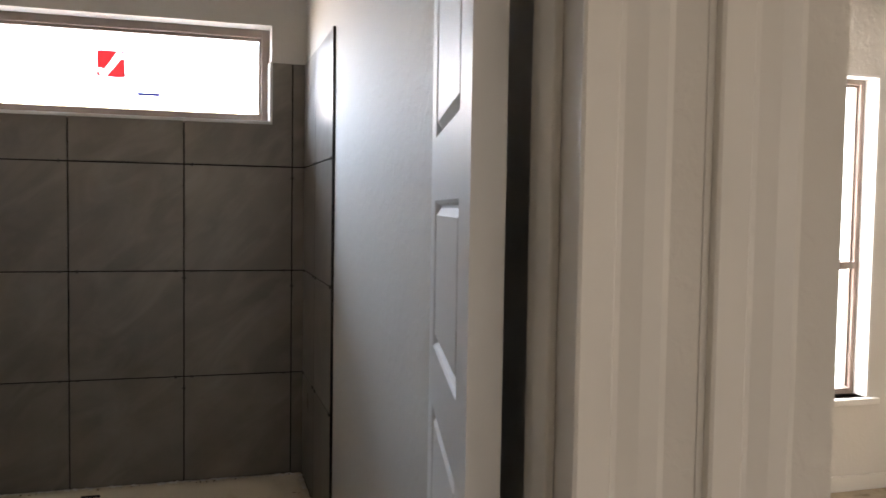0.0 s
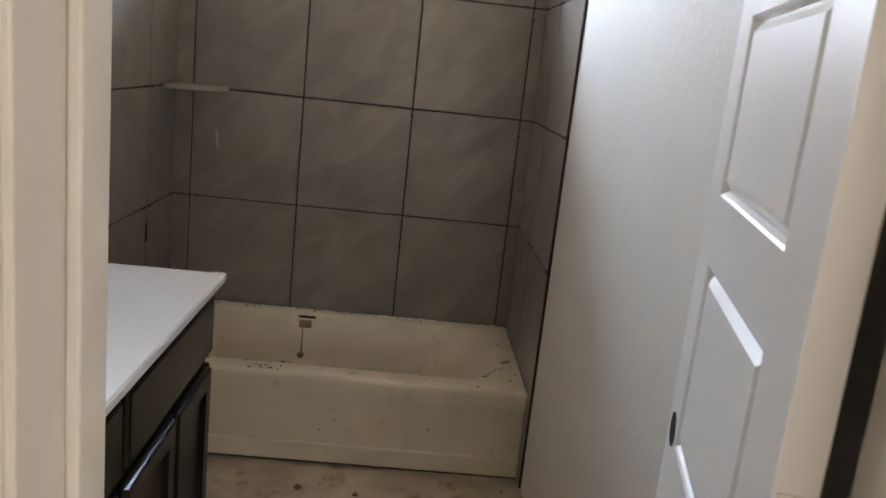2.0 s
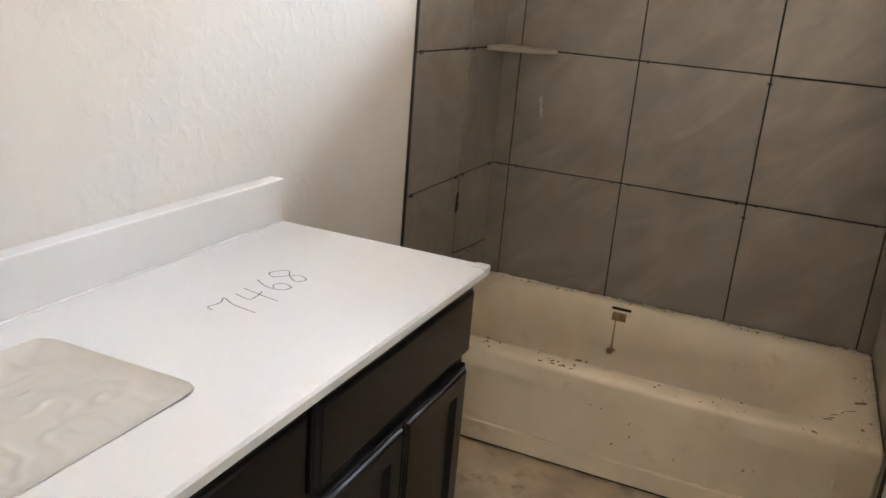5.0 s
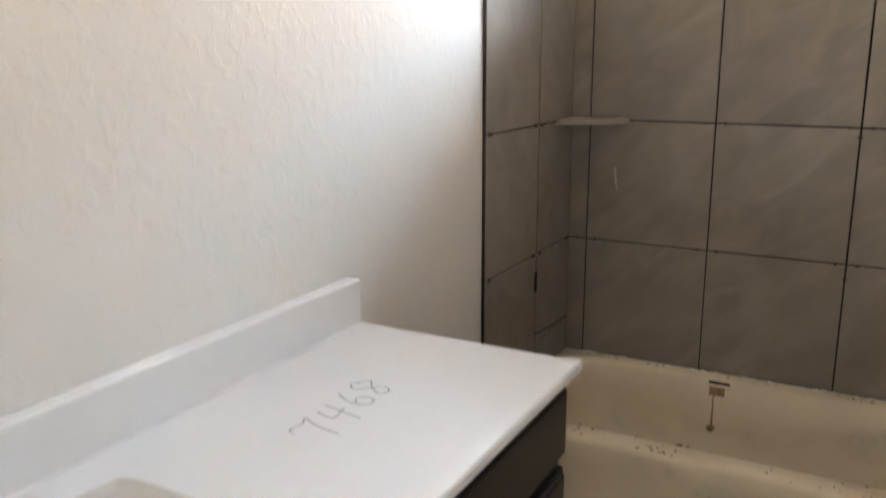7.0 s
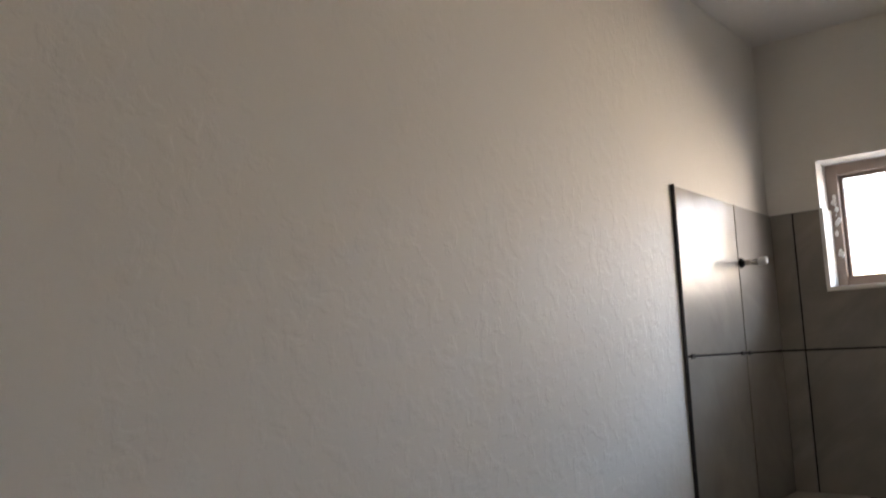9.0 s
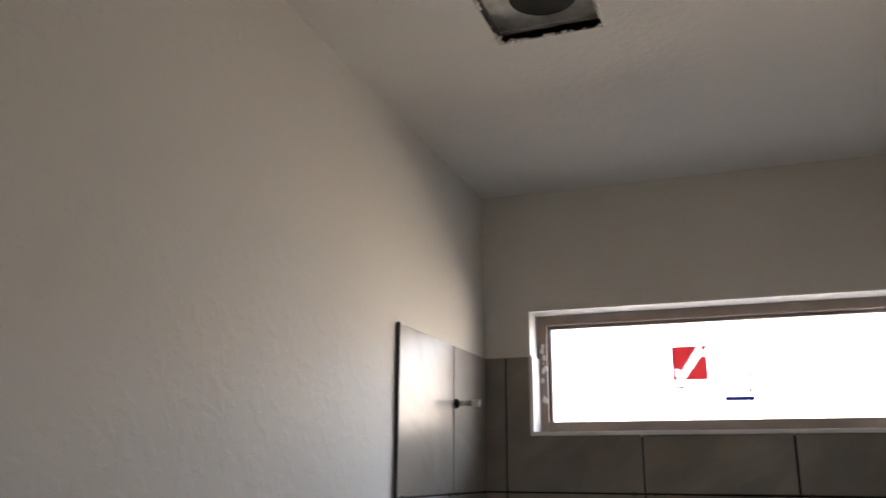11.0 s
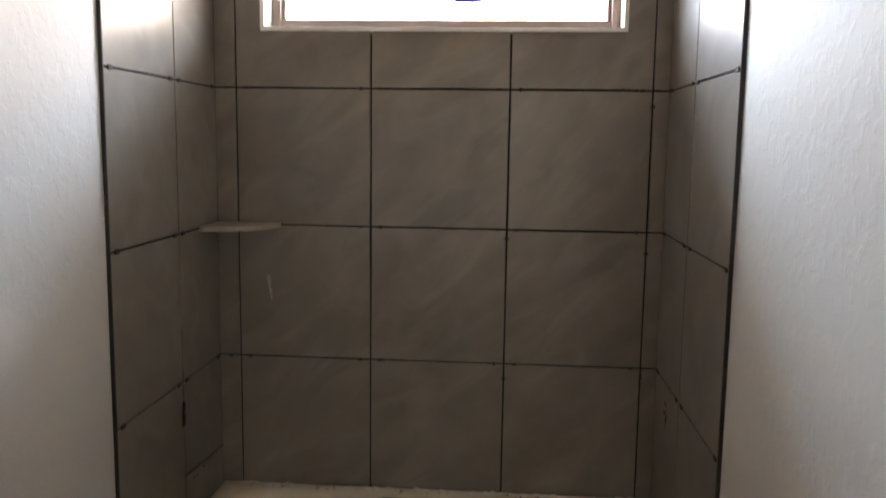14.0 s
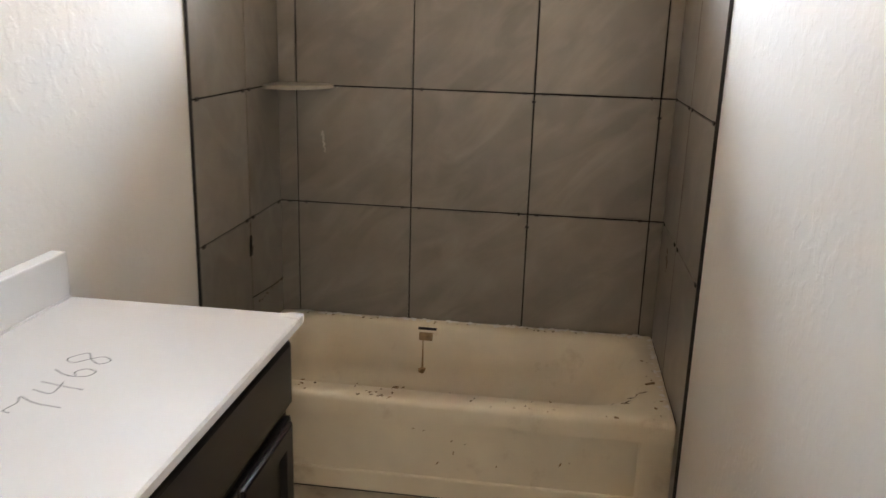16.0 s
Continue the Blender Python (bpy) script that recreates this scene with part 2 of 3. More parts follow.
def ring(x0, x1, y0, y1, z, r, n=6):
    """A rounded rectangle; r may be one radius or four (from x1,y1 anticlockwise)."""
    rs = r if isinstance(r, tuple) else (r,) * 4
    out = []
    for k, (cx, cy, sx, sy) in enumerate(((x1, y1, -1, -1), (x0, y1, 1, -1), (x0, y0, 1, 1), (x1, y0, -1, 1))):
        q = rs[k]
        for i in range(n + 1):
            a = math.pi / 2 * (k + i / n)
            out.append((cx + sx * q + q * math.cos(a), cy + sy * q + q * math.sin(a), z))
    return out


def loft(rings, cap_first=False, cap_last=False):
    bm = bmesh.new()
    vs = [[bm.verts.new(p) for p in r] for r in rings]
    for a, b in zip(vs, vs[1:]):
        for i in range(len(a)):
            j = (i + 1) % len(a)
            bm.faces.new((a[i], a[j], b[j], b[i]))
    if cap_first:
        bm.faces.new(vs[0][::-1])
    if cap_last:
        bm.faces.new(vs[-1])
    return bm


def tube(path, radius, n=12):
    """A round bar along a path of points."""
    bm = bmesh.new()
    loops = []
    pts = [Vector(p) for p in path]
    for i, p in enumerate(pts):
        d = (pts[min(i + 1, len(pts) - 1)] - pts[max(i - 1, 0)]).normalized()
        u = d.orthogonal().normalized()
        w = d.cross(u)
        r = radius[i] if isinstance(radius, (list, tuple)) else radius
        loops.append([bm.verts.new(p + (u * math.cos(2 * math.pi * k / n) + w * math.sin(2 * math.pi * k / n)) * r) for k in range(n)])
    for a, b in zip(loops, loops[1:]):
        for i in range(n):
            bm.faces.new((a[i], a[(i + 1) % n], b[(i + 1) % n], b[i]))
    bm.faces.new(loops[0][::-1])
    bm.faces.new(loops[-1])
    return bm


def structure(name, bm, mat, label, category):
    return tagged(link(name, bm, mat), label, category, kind="structure")


# ---- the plan ----
LX, RX = -0.0095, 1.513          # painted faces of the side walls
TX0, TX1 = 0.0, 1.5035           # faces of the side tiles
BY = 0.010                      # painted face of the back wall; the tiles' face is y = 0
IY, OY = -2.89, -3.035          # the two faces of the door wall
CZ = 2.79                       # ceiling
JX0, JX1 = 0.772, 1.397         # door jambs
DOOR_H = 2.05
SASH_Y = 0.105                  # inner face of the window frames

# ---- setting ----
gm = bmesh.new()
bmesh.ops.create_grid(gm, x_segments=40, y_segments=40, size=900)
bmesh.ops.translate(gm, verts=gm.verts[:], vec=(0, 0, -0.22))
structure("ground", gm, GROUND, "bare sandy building-site ground around the house", "ground")

# added emissive card: its glow keeps the view through the glass white
glow = bpy.data.materials.new("backdrop_glow")
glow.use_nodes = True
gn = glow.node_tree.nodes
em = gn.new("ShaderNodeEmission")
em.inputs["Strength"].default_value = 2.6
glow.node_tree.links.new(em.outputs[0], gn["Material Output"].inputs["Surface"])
structure("backdrop", box(-2.6, 3.5, 2.4, 2.42, -0.2, 5.0), glow, "plain glowing white card outside the bathroom window", "backdrop")
structure("floor", box(-3.0, 7.0, -6.8, 0.16, -0.2, 0.0), CONCRETE, "bare concrete floor with dried mud and dirt stains", "floor")

VX0, VX1, VY0, VY1 = 0.385, 0.63, -1.33, -1.09   # exhaust opening in the ceiling
structure("ceiling", boxes([(-3.0, VX0, -6.8, 0.16, CZ, CZ + 0.02), (VX1, 7.0, -6.8, 0.16, CZ, CZ + 0.02),
                            (VX0, VX1, -6.8, VY0, CZ, CZ + 0.02), (VX0, VX1, VY1, 0.16, CZ, CZ + 0.02)]), CEILING,
          "grey-white textured plaster ceiling", "ceiling")
structure("roof", boxes([(-3.3, 7.3, -7.1, 0.5, CZ + 0.35, CZ + 0.55)]), STUCCO, "plain flat roof slab over the rooms", "roof")

WX0, WX1, WZ0, WZ1 = 0.158, 1.362, 1.916, 2.351   # bath window opening
BX0, BX1, BZ0, BZ1 = 3.70, 4.68, 0.53, 2.33        # bedroom window opening
wall_back = structure("wall_back", boxes([
    (-3.0, WX0, BY, 0.20, 0, CZ), (WX1, BX0, BY, 0.20, 0, CZ), (BX1, 7.0, BY, 0.20, 0, CZ),
    (WX0, WX1, BY, 0.20, 0, WZ0), (WX0, WX1, BY, 0.20, WZ1, CZ), (BX0, BX1, BY, 0.20, 0, BZ0), (BX0, BX1, BY, 0.20, BZ1, CZ)]), PAINT,
    "off-white textured plaster wall with a high window", "wall")
wall_left = structure("wall_left", box(-0.13, LX, IY, BY - 0.001, 0, CZ), PAINT, "off-white knockdown-textured plaster wall", "wall")
wall_right = structure("wall_right", box(RX, 1.672, OY, BY - 0.001, 0, CZ), PAINT, "off-white knockdown-textured plaster wall", "wall")
RO0, RO1 = JX0 - 0.02, JX1 + 0.02
wall_door = structure("wall_door", boxes([(-3.0, RO0, OY, IY, 0, CZ), (RO1, RX - 0.001, OY, IY, 0, CZ), (RO0, RO1, OY, IY, DOOR_H + 0.02, CZ)]), PAINT,
                      "off-white plaster wall around the bathroom doorway", "wall")
structure("wall_hall_far", box(-0.72, -0.6, -6.6, OY - 0.001, 0, CZ), PAINT, "plain off-white plaster wall closing the hall", "wall")
# unseen window opening, added only to let the hall lamp shine in
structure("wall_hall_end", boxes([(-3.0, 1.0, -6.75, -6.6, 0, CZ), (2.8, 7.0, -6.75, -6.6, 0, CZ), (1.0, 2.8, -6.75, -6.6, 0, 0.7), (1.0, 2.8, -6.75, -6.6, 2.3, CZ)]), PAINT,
          "plain off-white plaster wall with an added unseen window opening", "wall")
structure("wall_outer_side", box(-3.0, -2.88, -6.6, BY - 0.001, 0, CZ), PAINT, "plain off-white plaster wall closing the house", "wall")
structure("wall_bedroom_side", box(6.88, 7.0, -6.6, BY - 0.001, 0, CZ), PAINT, "plain off-white plaster wall closing the bedroom", "wall")


def casing(name, run, label, group):
    """Door casing: a moulded profile (across, proud) swept up a straight run given by a base point, across and proud vectors and a height."""
    (px, py, pz), ac, pr, up, length = run
    prof = ((0.0, 0.0), (0.0, 0.009), (0.003, 0.0115), (0.034, 0.012), (0.037, 0.009), (0.042, 0.010), (0.060, 0.018), (0.077, 0.023), (0.084, 0.022), (0.088, 0.014), (0.090, 0.005), (0.090, 0.0))
    a, p, u = Vector(ac), Vector(pr), Vector(up)
    pts = [Vector((px, py, pz)) + a * s + p * h for s, h in prof]
    return tagged(link(name, prism(pts, u * length), TRIM), label, "door trim", group, "structure")


# bathroom door frame
CW = "white-painted moulded door casing"
casing("trim", ((JX0 - 0.006, OY, 0), (-1, 0, 0), (0, -1, 0), (0, 0, 1), DOOR_H + 0.09), CW, "bathroom door casing")
casing("trim", ((JX1 - 0.017, OY, 0), (1, 0, 0), (0, -1, 0), (0, 0, 1), DOOR_H + 0.09), CW, "bathroom door casing")
casing("trim", ((JX0 - 0.006, OY, DOOR_H + 0.004), (0, 0, 1), (0, -1, 0), (1, 0, 0), JX1 - JX0 + 0.012), CW, "bathroom door casing")
casing("trim", ((JX0 - 0.022, IY, 0), (-1, 0, 0), (0, 1, 0), (0, 0, 1), DOOR_H + 0.09), CW, "bathroom door casing inside")
jamb = structure("door_frame", boxes([(JX0 - 0.018, JX0, OY - 0.004, IY + 0.004, 0, DOOR_H, 0.002), (JX1, JX1 + 0.018, OY - 0.004, IY + 0.004, 0, DOOR_H, 0.002),
                                      (JX0 - 0.018, JX1 + 0.018, OY - 0.004, IY + 0.004, DOOR_H + 0.001, DOOR_H + 0.018, 0.002)]), TRIM,
                 "white-painted wooden door frame", "door frame")
for name, x0, x1 in (("door_stop", JX0, JX0 + 0.011), ("door_stop", JX1 - 0.011, JX1)):
    part(name, box(x0 + (0.0005 if x0 > 1 else 0), x1, -2.968, -2.93, 0, DOOR_H - 0.012, 0.003), TRIM, jamb)
part("door_stop", box(JX0 + 0.011, JX1 - 0.011, -2.968, -2.93, DOOR_H - 0.011, DOOR_H - 0.001, 0.003), TRIM, jamb)
# cased corner towards the next room
casing("trim", ((1.521, OY, 0), (1, 0, 0), (0, -1, 0), (0, 0, 1), 2.14), "white-painted moulded trim on the corner", "corner trim")
structure("baseboard", box(1.68, 6.88, BY - 0.016, BY - 0.001, 0, 0.09, 0.004), TRIM, "white-painted wooden baseboard", "baseboard")


# ---- windows ----
def window(name, x0, x1, z0, z1, label, mid=None, bottom=0.8, fw=0.040, fd=0.06):
    y0 = SASH_Y
    w = tagged(new(name), label, "window", kind="structure")
    frame_ob = part("window_frame", boxes([(x0, x0 + fw, y0, y0 + fd, z0, z1, 0.003), (x1 - fw, x1, y0, y0 + fd, z0, z1, 0.003),
                                        (x0 + fw, x1 - fw, y0, y0 + fd, z1 - fw, z1, 0.003), (x0 + fw, x1 - fw, y0, y0 + fd, z0, z0 + fw * bottom, 0.003)]), BRONZE, w)
    ins = 0.012
    part("glazing_bead", boxes([(x0 + fw, x0 + fw + ins, y0 + 0.02, y0 + 0.045, z0 + fw, z1 - fw, 0.003), (x1 - fw - ins, x1 - fw, y0 + 0.02, y0 + 0.045, z0 + fw, z1 - fw, 0.003),
                                (x0 + fw, x1 - fw, y0 + 0.021, y0 + 0.044, z1 - fw - ins, z1 - fw, 0.003)]), BRONZE, w)
    if mid:
        part("meeting_rail", box(x0 + fw, x1 - fw, y0 - 0.01, y0 + 0.04, mid - 0.02, mid + 0.02, 0.003), BRONZE, w)
    for a, b in ((z0, mid), (mid, z1)) if mid else ((z0, z1),):
        pane = part("pane", box(x0 + fw, x1 - fw, y0 + 0.03, y0 + 0.034, a + 0.03, b - 0.03), GLASS, w)
        pane.visible_shadow = False
    return w


win = window("window_1", WX0, WX1, WZ0, WZ1, "wide short tan-framed bathroom window with stickers on the glass", bottom=1.3)
# plaster returns above the tiles, thin tile lining below
part("window_return", boxes([(WX0 - 0.001, WX0 + 0.004, 0.0, SASH_Y, 2.19, WZ1, 0.001), (WX1 - 0.004, WX1 + 0.001, 0.0, SASH_Y, 2.19, WZ1, 0.001),
                             (WX0 + 0.004, WX1 - 0.004, 0.0, SASH_Y, WZ1 - 0.005, WZ1 + 0.001, 0.001)]), RETURN, win, "white plaster reveal with rough patches")
part("window_return", boxes([(WX0 - 0.001, WX0 + 0.012, -0.001, SASH_Y, WZ0 + 0.012, 2.19, 0.001), (WX1 - 0.012, WX1 + 0.001, -0.001, SASH_Y, WZ0 + 0.012, 2.19, 0.001)]), RETURN, win)
part("window_sill", box(WX0, WX1, -0.002, SASH_Y + 0.002, WZ0, WZ0 + 0.014, 0.002), RETURN, win, "narrow white sill")
# drips of plaster on the inner frame
dm = bmesh.new()
for k in range(16):
    zz = random.uniform(1.96, 2.28)
    bmesh.ops.create_icosphere(dm, subdivisions=1, radius=random.uniform(0.003, 0.008), matrix=Matrix.Translation((WX0 + 0.030 + random.uniform(-0.012, 0.004), SASH_Y - 0.002, zz)) @ Matrix.Diagonal((1, 0.4, 1.6, 1)))
part("plaster_drips", dm, RETURN, win, "white plaster drips on the frame")

bed_win = window("window_2", BX0, BX1, BZ0, BZ1, "tall tan-framed sash window of the next room", mid=1.27)
part("window_sill", box(BX0 - 0.05, BX1 + 0.05, -0.03, SASH_Y, BZ0 - 0.035, BZ0, 0.004), TRIM, bed_win, "white painted sill")
part("window_return", boxes([(BX1 - 0.012, BX1 + 0.002, 0.004, SASH_Y, BZ0, BZ1 - 0.013), (BX0 + 0.012, BX1, 0.004, SASH_Y, BZ1 - 0.012, BZ1 + 0.002)]), RETURN, bed_win)

# stickers on the glass
GY = SASH_Y + 0.0285
st = thing("window_sticker", "red square sticker with a white tick on the window glass", "sticker", (0.687, GY, 2.160))

def flat(rows):
    return prism([(x, 0.0, z) for x, z in rows], Vector((0, -0.0006, 0)))


for sheet in ([(-0.057, 0.057), (0.029, 0.057), (0.020, 0.046), (-0.028, -0.026), (-0.038, -0.018), (-0.057, -0.018)],
              [(-0.020, -0.057), (0.057, -0.057), (0.057, 0.021), (0.040, 0.020)], [(-0.057, -0.057), (-0.043, -0.057), (-0.053, -0.019), (-0.057, -0.019)],
              [(0.057, 0.037), (0.057, 0.057), (0.031, 0.057)]):
    part("sticker_sheet", flat(sheet), RED, st)
part("check_mark", flat([(-0.053, -0.018), (-0.043, -0.056), (-0.020, -0.056), (0.040, 0.020), (0.060, 0.022), (0.056, 0.036), (0.030, 0.056), (0.020, 0.046), (-0.028, -0.026), (-0.038, -0.018)]), WHITE, st, "white tick")
part("printed_line", flat([(-0.056, -0.084), (-0.018, -0.084), (-0.018, -0.079), (-0.056, -0.079)]), GREYTEXT, st)
lb = thing("window_label", "small maker's label with a blue bar on the window glass", "label", (0.84, GY, 2.054))
part("blue_bar", box(-0.046, 0.046, -0.0008, 0, -0.024, -0.011), BLUE, lb)
for dx, dz, w, h in ((-0.014, 0.042, 0.008, 0.009), (0.026, 0.050, 0.005, 0.016), (0.036, 0.056, 0.009, 0.010), (0.030, 0.005, 0.010, 0.008), (0.104, 0.034, 0.004, 0.004)):
    part("printed_line", box(dx, dx + w, -0.0008, 0, dz, dz + h), GREYTEXT, lb)

# ---- bathtub ----
TY0, TY1, TZ = -0.760, -0.004, 0.350
TBX = 1.5045                    # end of the tub, short of the tiles
tub = thing("bathtub", "dusty cream enamelled alcove bathtub with plaster crumbs on the rim", "bathtub")
IX0, IX1, IY0, IY1 = 0.10, 1.41, -0.655, -0.05
rs = (0.16, 0.12, 0.12, 0.20)
shell = loft([
    ring(TX0 + 0.002, TBX - 0.002, TY0, TY1, 0.28, 0.004),
    ring(TX0 + 0.002, TBX - 0.002, TY0, TY1, TZ - 0.02, 0.006),
    ring(TX0 + 0.003, TBX - 0.003, TY0 + 0.003, TY1 - 0.001, TZ - 0.008, 0.007),
    ring(TX0 + 0.008, TBX - 0.008, TY0 + 0.011, TY1 - 0.004, TZ, 0.01),
    ring(IX0 - 0.02, IX1 + 0.03, IY0 - 0.022, IY1 + 0.018, TZ - 0.001, rs),
    ring(IX0 - 0.006, IX1 + 0.010, IY0 - 0.006, IY1 + 0.004, TZ - 0.008, rs),
    ring(IX0, IX1 - 0.005, IY0, IY1 - 0.002, TZ - 0.024, rs),
    ring(IX0 + 0.02, IX1 - 0.10, IY0 + 0.03, IY1 - 0.02, 0.20, rs),
    ring(IX0 + 0.05, IX1 - 0.18, IY0 + 0.06, IY1 - 0.045, 0.10, rs),
    ring(IX0 + 0.10, IX1 - 0.26, IY0 + 0.11, IY1 - 0.10, 0.07, 0.12),
    ring(IX0 + 0.22, IX1 - 0.42, IY0 + 0.2, IY1 - 0.2, 0.065, 0.08)], cap_last=True)
part("basin", shell, TUB, tub, smooth=True)
part("apron", boxes([(0.06, 1.40, TY0 + 0.012, TY0 + 0.03, 0.08, 0.325, 0.004), (TX0 + 0.002, TBX - 0.002, TY0 + 0.004, TY0 + 0.03, 0.315, 0.34, 0.003)]), TUB, tub, "flat scuffed cream apron")
part("skirt", boxes([(TX0 + 0.002, TBX - 0.002, TY0 + 0.004, TY0 + 0.04, 0.009, 0.082, 0.006), (1.395, TBX - 0.002, TY0 + 0.006, TY0 + 0.036, 0.07, 0.325, 0.008),
                     (TX0 + 0.002, 0.065, TY0 + 0.006, TY0 + 0.036, 0.07, 0.325, 0.008)]), TUB, tub)
# black strip paints the shadow line between apron and floor
part("gap_shade_strip", box(TX0 + 0.004, TBX - 0.004, TY0 + 0.014, TY0 + 0.036, 0.0015, 0.012), DARK, tub, "black strip for the shade in the gap under the apron")
# the slot isn't cut: a black bar paints its shaded inside
part("overflow_slot", box(0.58, 0.655, IY1 - 0.006, IY1 + 0.008, 0.322, 0.332, 0.002), DARK, tub, "black bar for the shade inside the overflow slot")
part("label_square", prism([(0.585, IY1 - 0.0045, 0.312), (0.64, IY1 - 0.0045, 0.312), (0.64, IY1 - 0.0095, 0.279), (0.585, IY1 - 0.0095, 0.279)], Vector((0, -0.001, 0))), MUD, tub, "faded square label")
part("drip_stain", prism([(0.600, IY1 - 0.0125, 0.28), (0.604, IY1 - 0.0125, 0.28), (0.608, IY1 - 0.0265, 0.17), (0.600, IY1 - 0.0265, 0.17)], Vector((0, -0.001, 0))), MUD, tub, "brown drip")


def crumb(bm, x, y, z, r, flat=0.45):
    m = Matrix.Translation((x, y, z)) @ pose(0, 0, 0, 0, 0, random.uniform(0, 180)) @ Matrix.Diagonal((random.uniform(0.7, 1.9), 0.8, flat, 1))
    got = bmesh.ops.create_icosphere(bm, subdivisions=1, radius=r, matrix=m)
    for v in got["verts"]:
        v.co += Vector((random.uniform(-1, 1), random.uniform(-1, 1), random.uniform(-0.3, 0.3))) * r * 0.35


cm, mm = bmesh.new(), bmesh.new()
for k in range(9):
    crumb(cm, random.gauss(0.55, 0.022), random.uniform(TY0 + 0.015, TY0 + 0.05), TZ + 0.001, random.uniform(0.003, 0.007))
for k in range(15):
    crumb(cm if k % 3 else mm, random.uniform(0.25, 1.45), random.uniform(TY0 + 0.02, TY0 + 0.09), TZ + 0.0005, random.uniform(0.0015, 0.005))
for k in range(30):
    crumb(cm if k % 2 else mm, random.uniform(0.1, 1.45), random.uniform(-0.045, -0.012), TZ + 0.0005, random.uniform(0.0015, 0.005))
for k in range(12):
    crumb(mm, random.uniform(1.43, 1.475), random.uniform(-0.72, -0.05), TZ, random.uniform(0.002, 0.006), 0.25)
wm = bmesh.new()
for k in range(110):
    crumb(wm, random.uniform(0.03, 1.48), random.gauss(-0.016, 0.006), TZ - 0.0005, random.uniform(0.004, 0.013), 0.2)
for k in range(40):
    crumb(wm, random.gauss(1.488, 0.004), random.uniform(-0.72, -0.02), TZ - 0.0005, random.uniform(0.003, 0.010), 0.2)
tagged(link("mortar_line", wm, RETURN), "ragged pale mortar left along the tub rim under the tiles", "debris", kind="stuff")
tagged(link("plaster_crumbs", cm, DIRT), "dark plaster crumbs scattered along the tub rim", "debris", kind="stuff")
tagged(link("mortar_flakes", mm, MUD), "tan mortar flakes scattered along the tub rim", "debris", kind="stuff")
rim = bmesh.new()
for k in range(18):
    crumb(rim, random.uniform(0.12, 1.35), random.choice((random.gauss(-0.672, 0.006), random.gauss(-0.744, 0.006))), TZ - 0.0005, random.uniform(0.003, 0.011), 0.18)
tagged(link("rim_dirt", rim, MUD), "brown smears of dried mud on the tub's front rim", "debris", kind="stuff")
bmud = bmesh.new()
for k in range(420):
    x = random.uniform(0.24, 1.10)
    wide = 0.010 + 0.030 * max(0.0, noise.noise(Vector((x * 5, 0.4, 0.0))) + 0.35)
    crumb(bmud, x, random.gauss(-0.190, wide), 0.078, random.uniform(0.006, 0.020), 0.08)
for k in range(90):
    crumb(bmud, random.uniform(0.98, 1.16), random.uniform(-0.245, -0.17), 0.080, random.uniform(0.010, 0.022), 0.08)
crumb(bmud, 0.606, IY1 - 0.034, 0.16, 0.012, 1.2)
tagged(link("mud_residue", bmud, MUD), "brown dried mud lying in the tub's bottom", "debris", kind="stuff")
sc = thing("wood_splinter", "dark splinter lying on the tub's end rim", "debris", (1.45, -0.47, TZ))
part("splinter", box(-0.019, 0.019, -0.004, 0.004, 0.0, 0.005, 0.0015), MUD, sc)
sc.rotation_euler[2] = 0.55

sf = bmesh.new()
for k in range(9):
    cx0, cz0 = random.choice(((0.78, 0.20), (0.95, 0.13), (0.66, 0.25), (1.2, 0.2)))
    m = Matrix.Translation((cx0 + random.gauss(0, 0.05), TY0 + 0.0118, cz0 + random.gauss(0, 0.025))) @ pose(0, 0, 0, 0, random.uniform(0, 180), 0)
    bmesh.ops.create_icosphere(sf, subdivisions=1, radius=random.uniform(0.002, 0.006), matrix=m @ Matrix.Diagonal((1.6, 0.06, 0.5, 1)))
tagged(link("apron_scuffs", sf, MUD), "brown scuffs and splashes on the tub's apron", "scuffs", kind="stuff")
sk = bmesh.new()
for k in range(7):
    m = Matrix.Translation((1.33 + 0.016 * k + random.gauss(0, 0.008), -0.66 + 0.022 * k + random.gauss(0, 0.01), TZ - 0.0006)) @ pose(0, 0, 0, 0, 0, 35 + random.gauss(0, 15))
    bmesh.ops.create_icosphere(sk, subdivisions=1, radius=random.uniform(0.005, 0.011), matrix=m @ Matrix.Diagonal((1.8, 0.3, 0.08, 1)))
tagged(link("rim_streaks", sk, DIRT), "dark dirty streaks on the tub's rounded end", "stains", kind="stuff")

# ---- vanity ----
VF, VE = 0.528, -1.522          # cabinet face frame plane and free end
CTX, CTY0, CTY1, CTZ = 0.566, -2.886, -1.503, 0.898


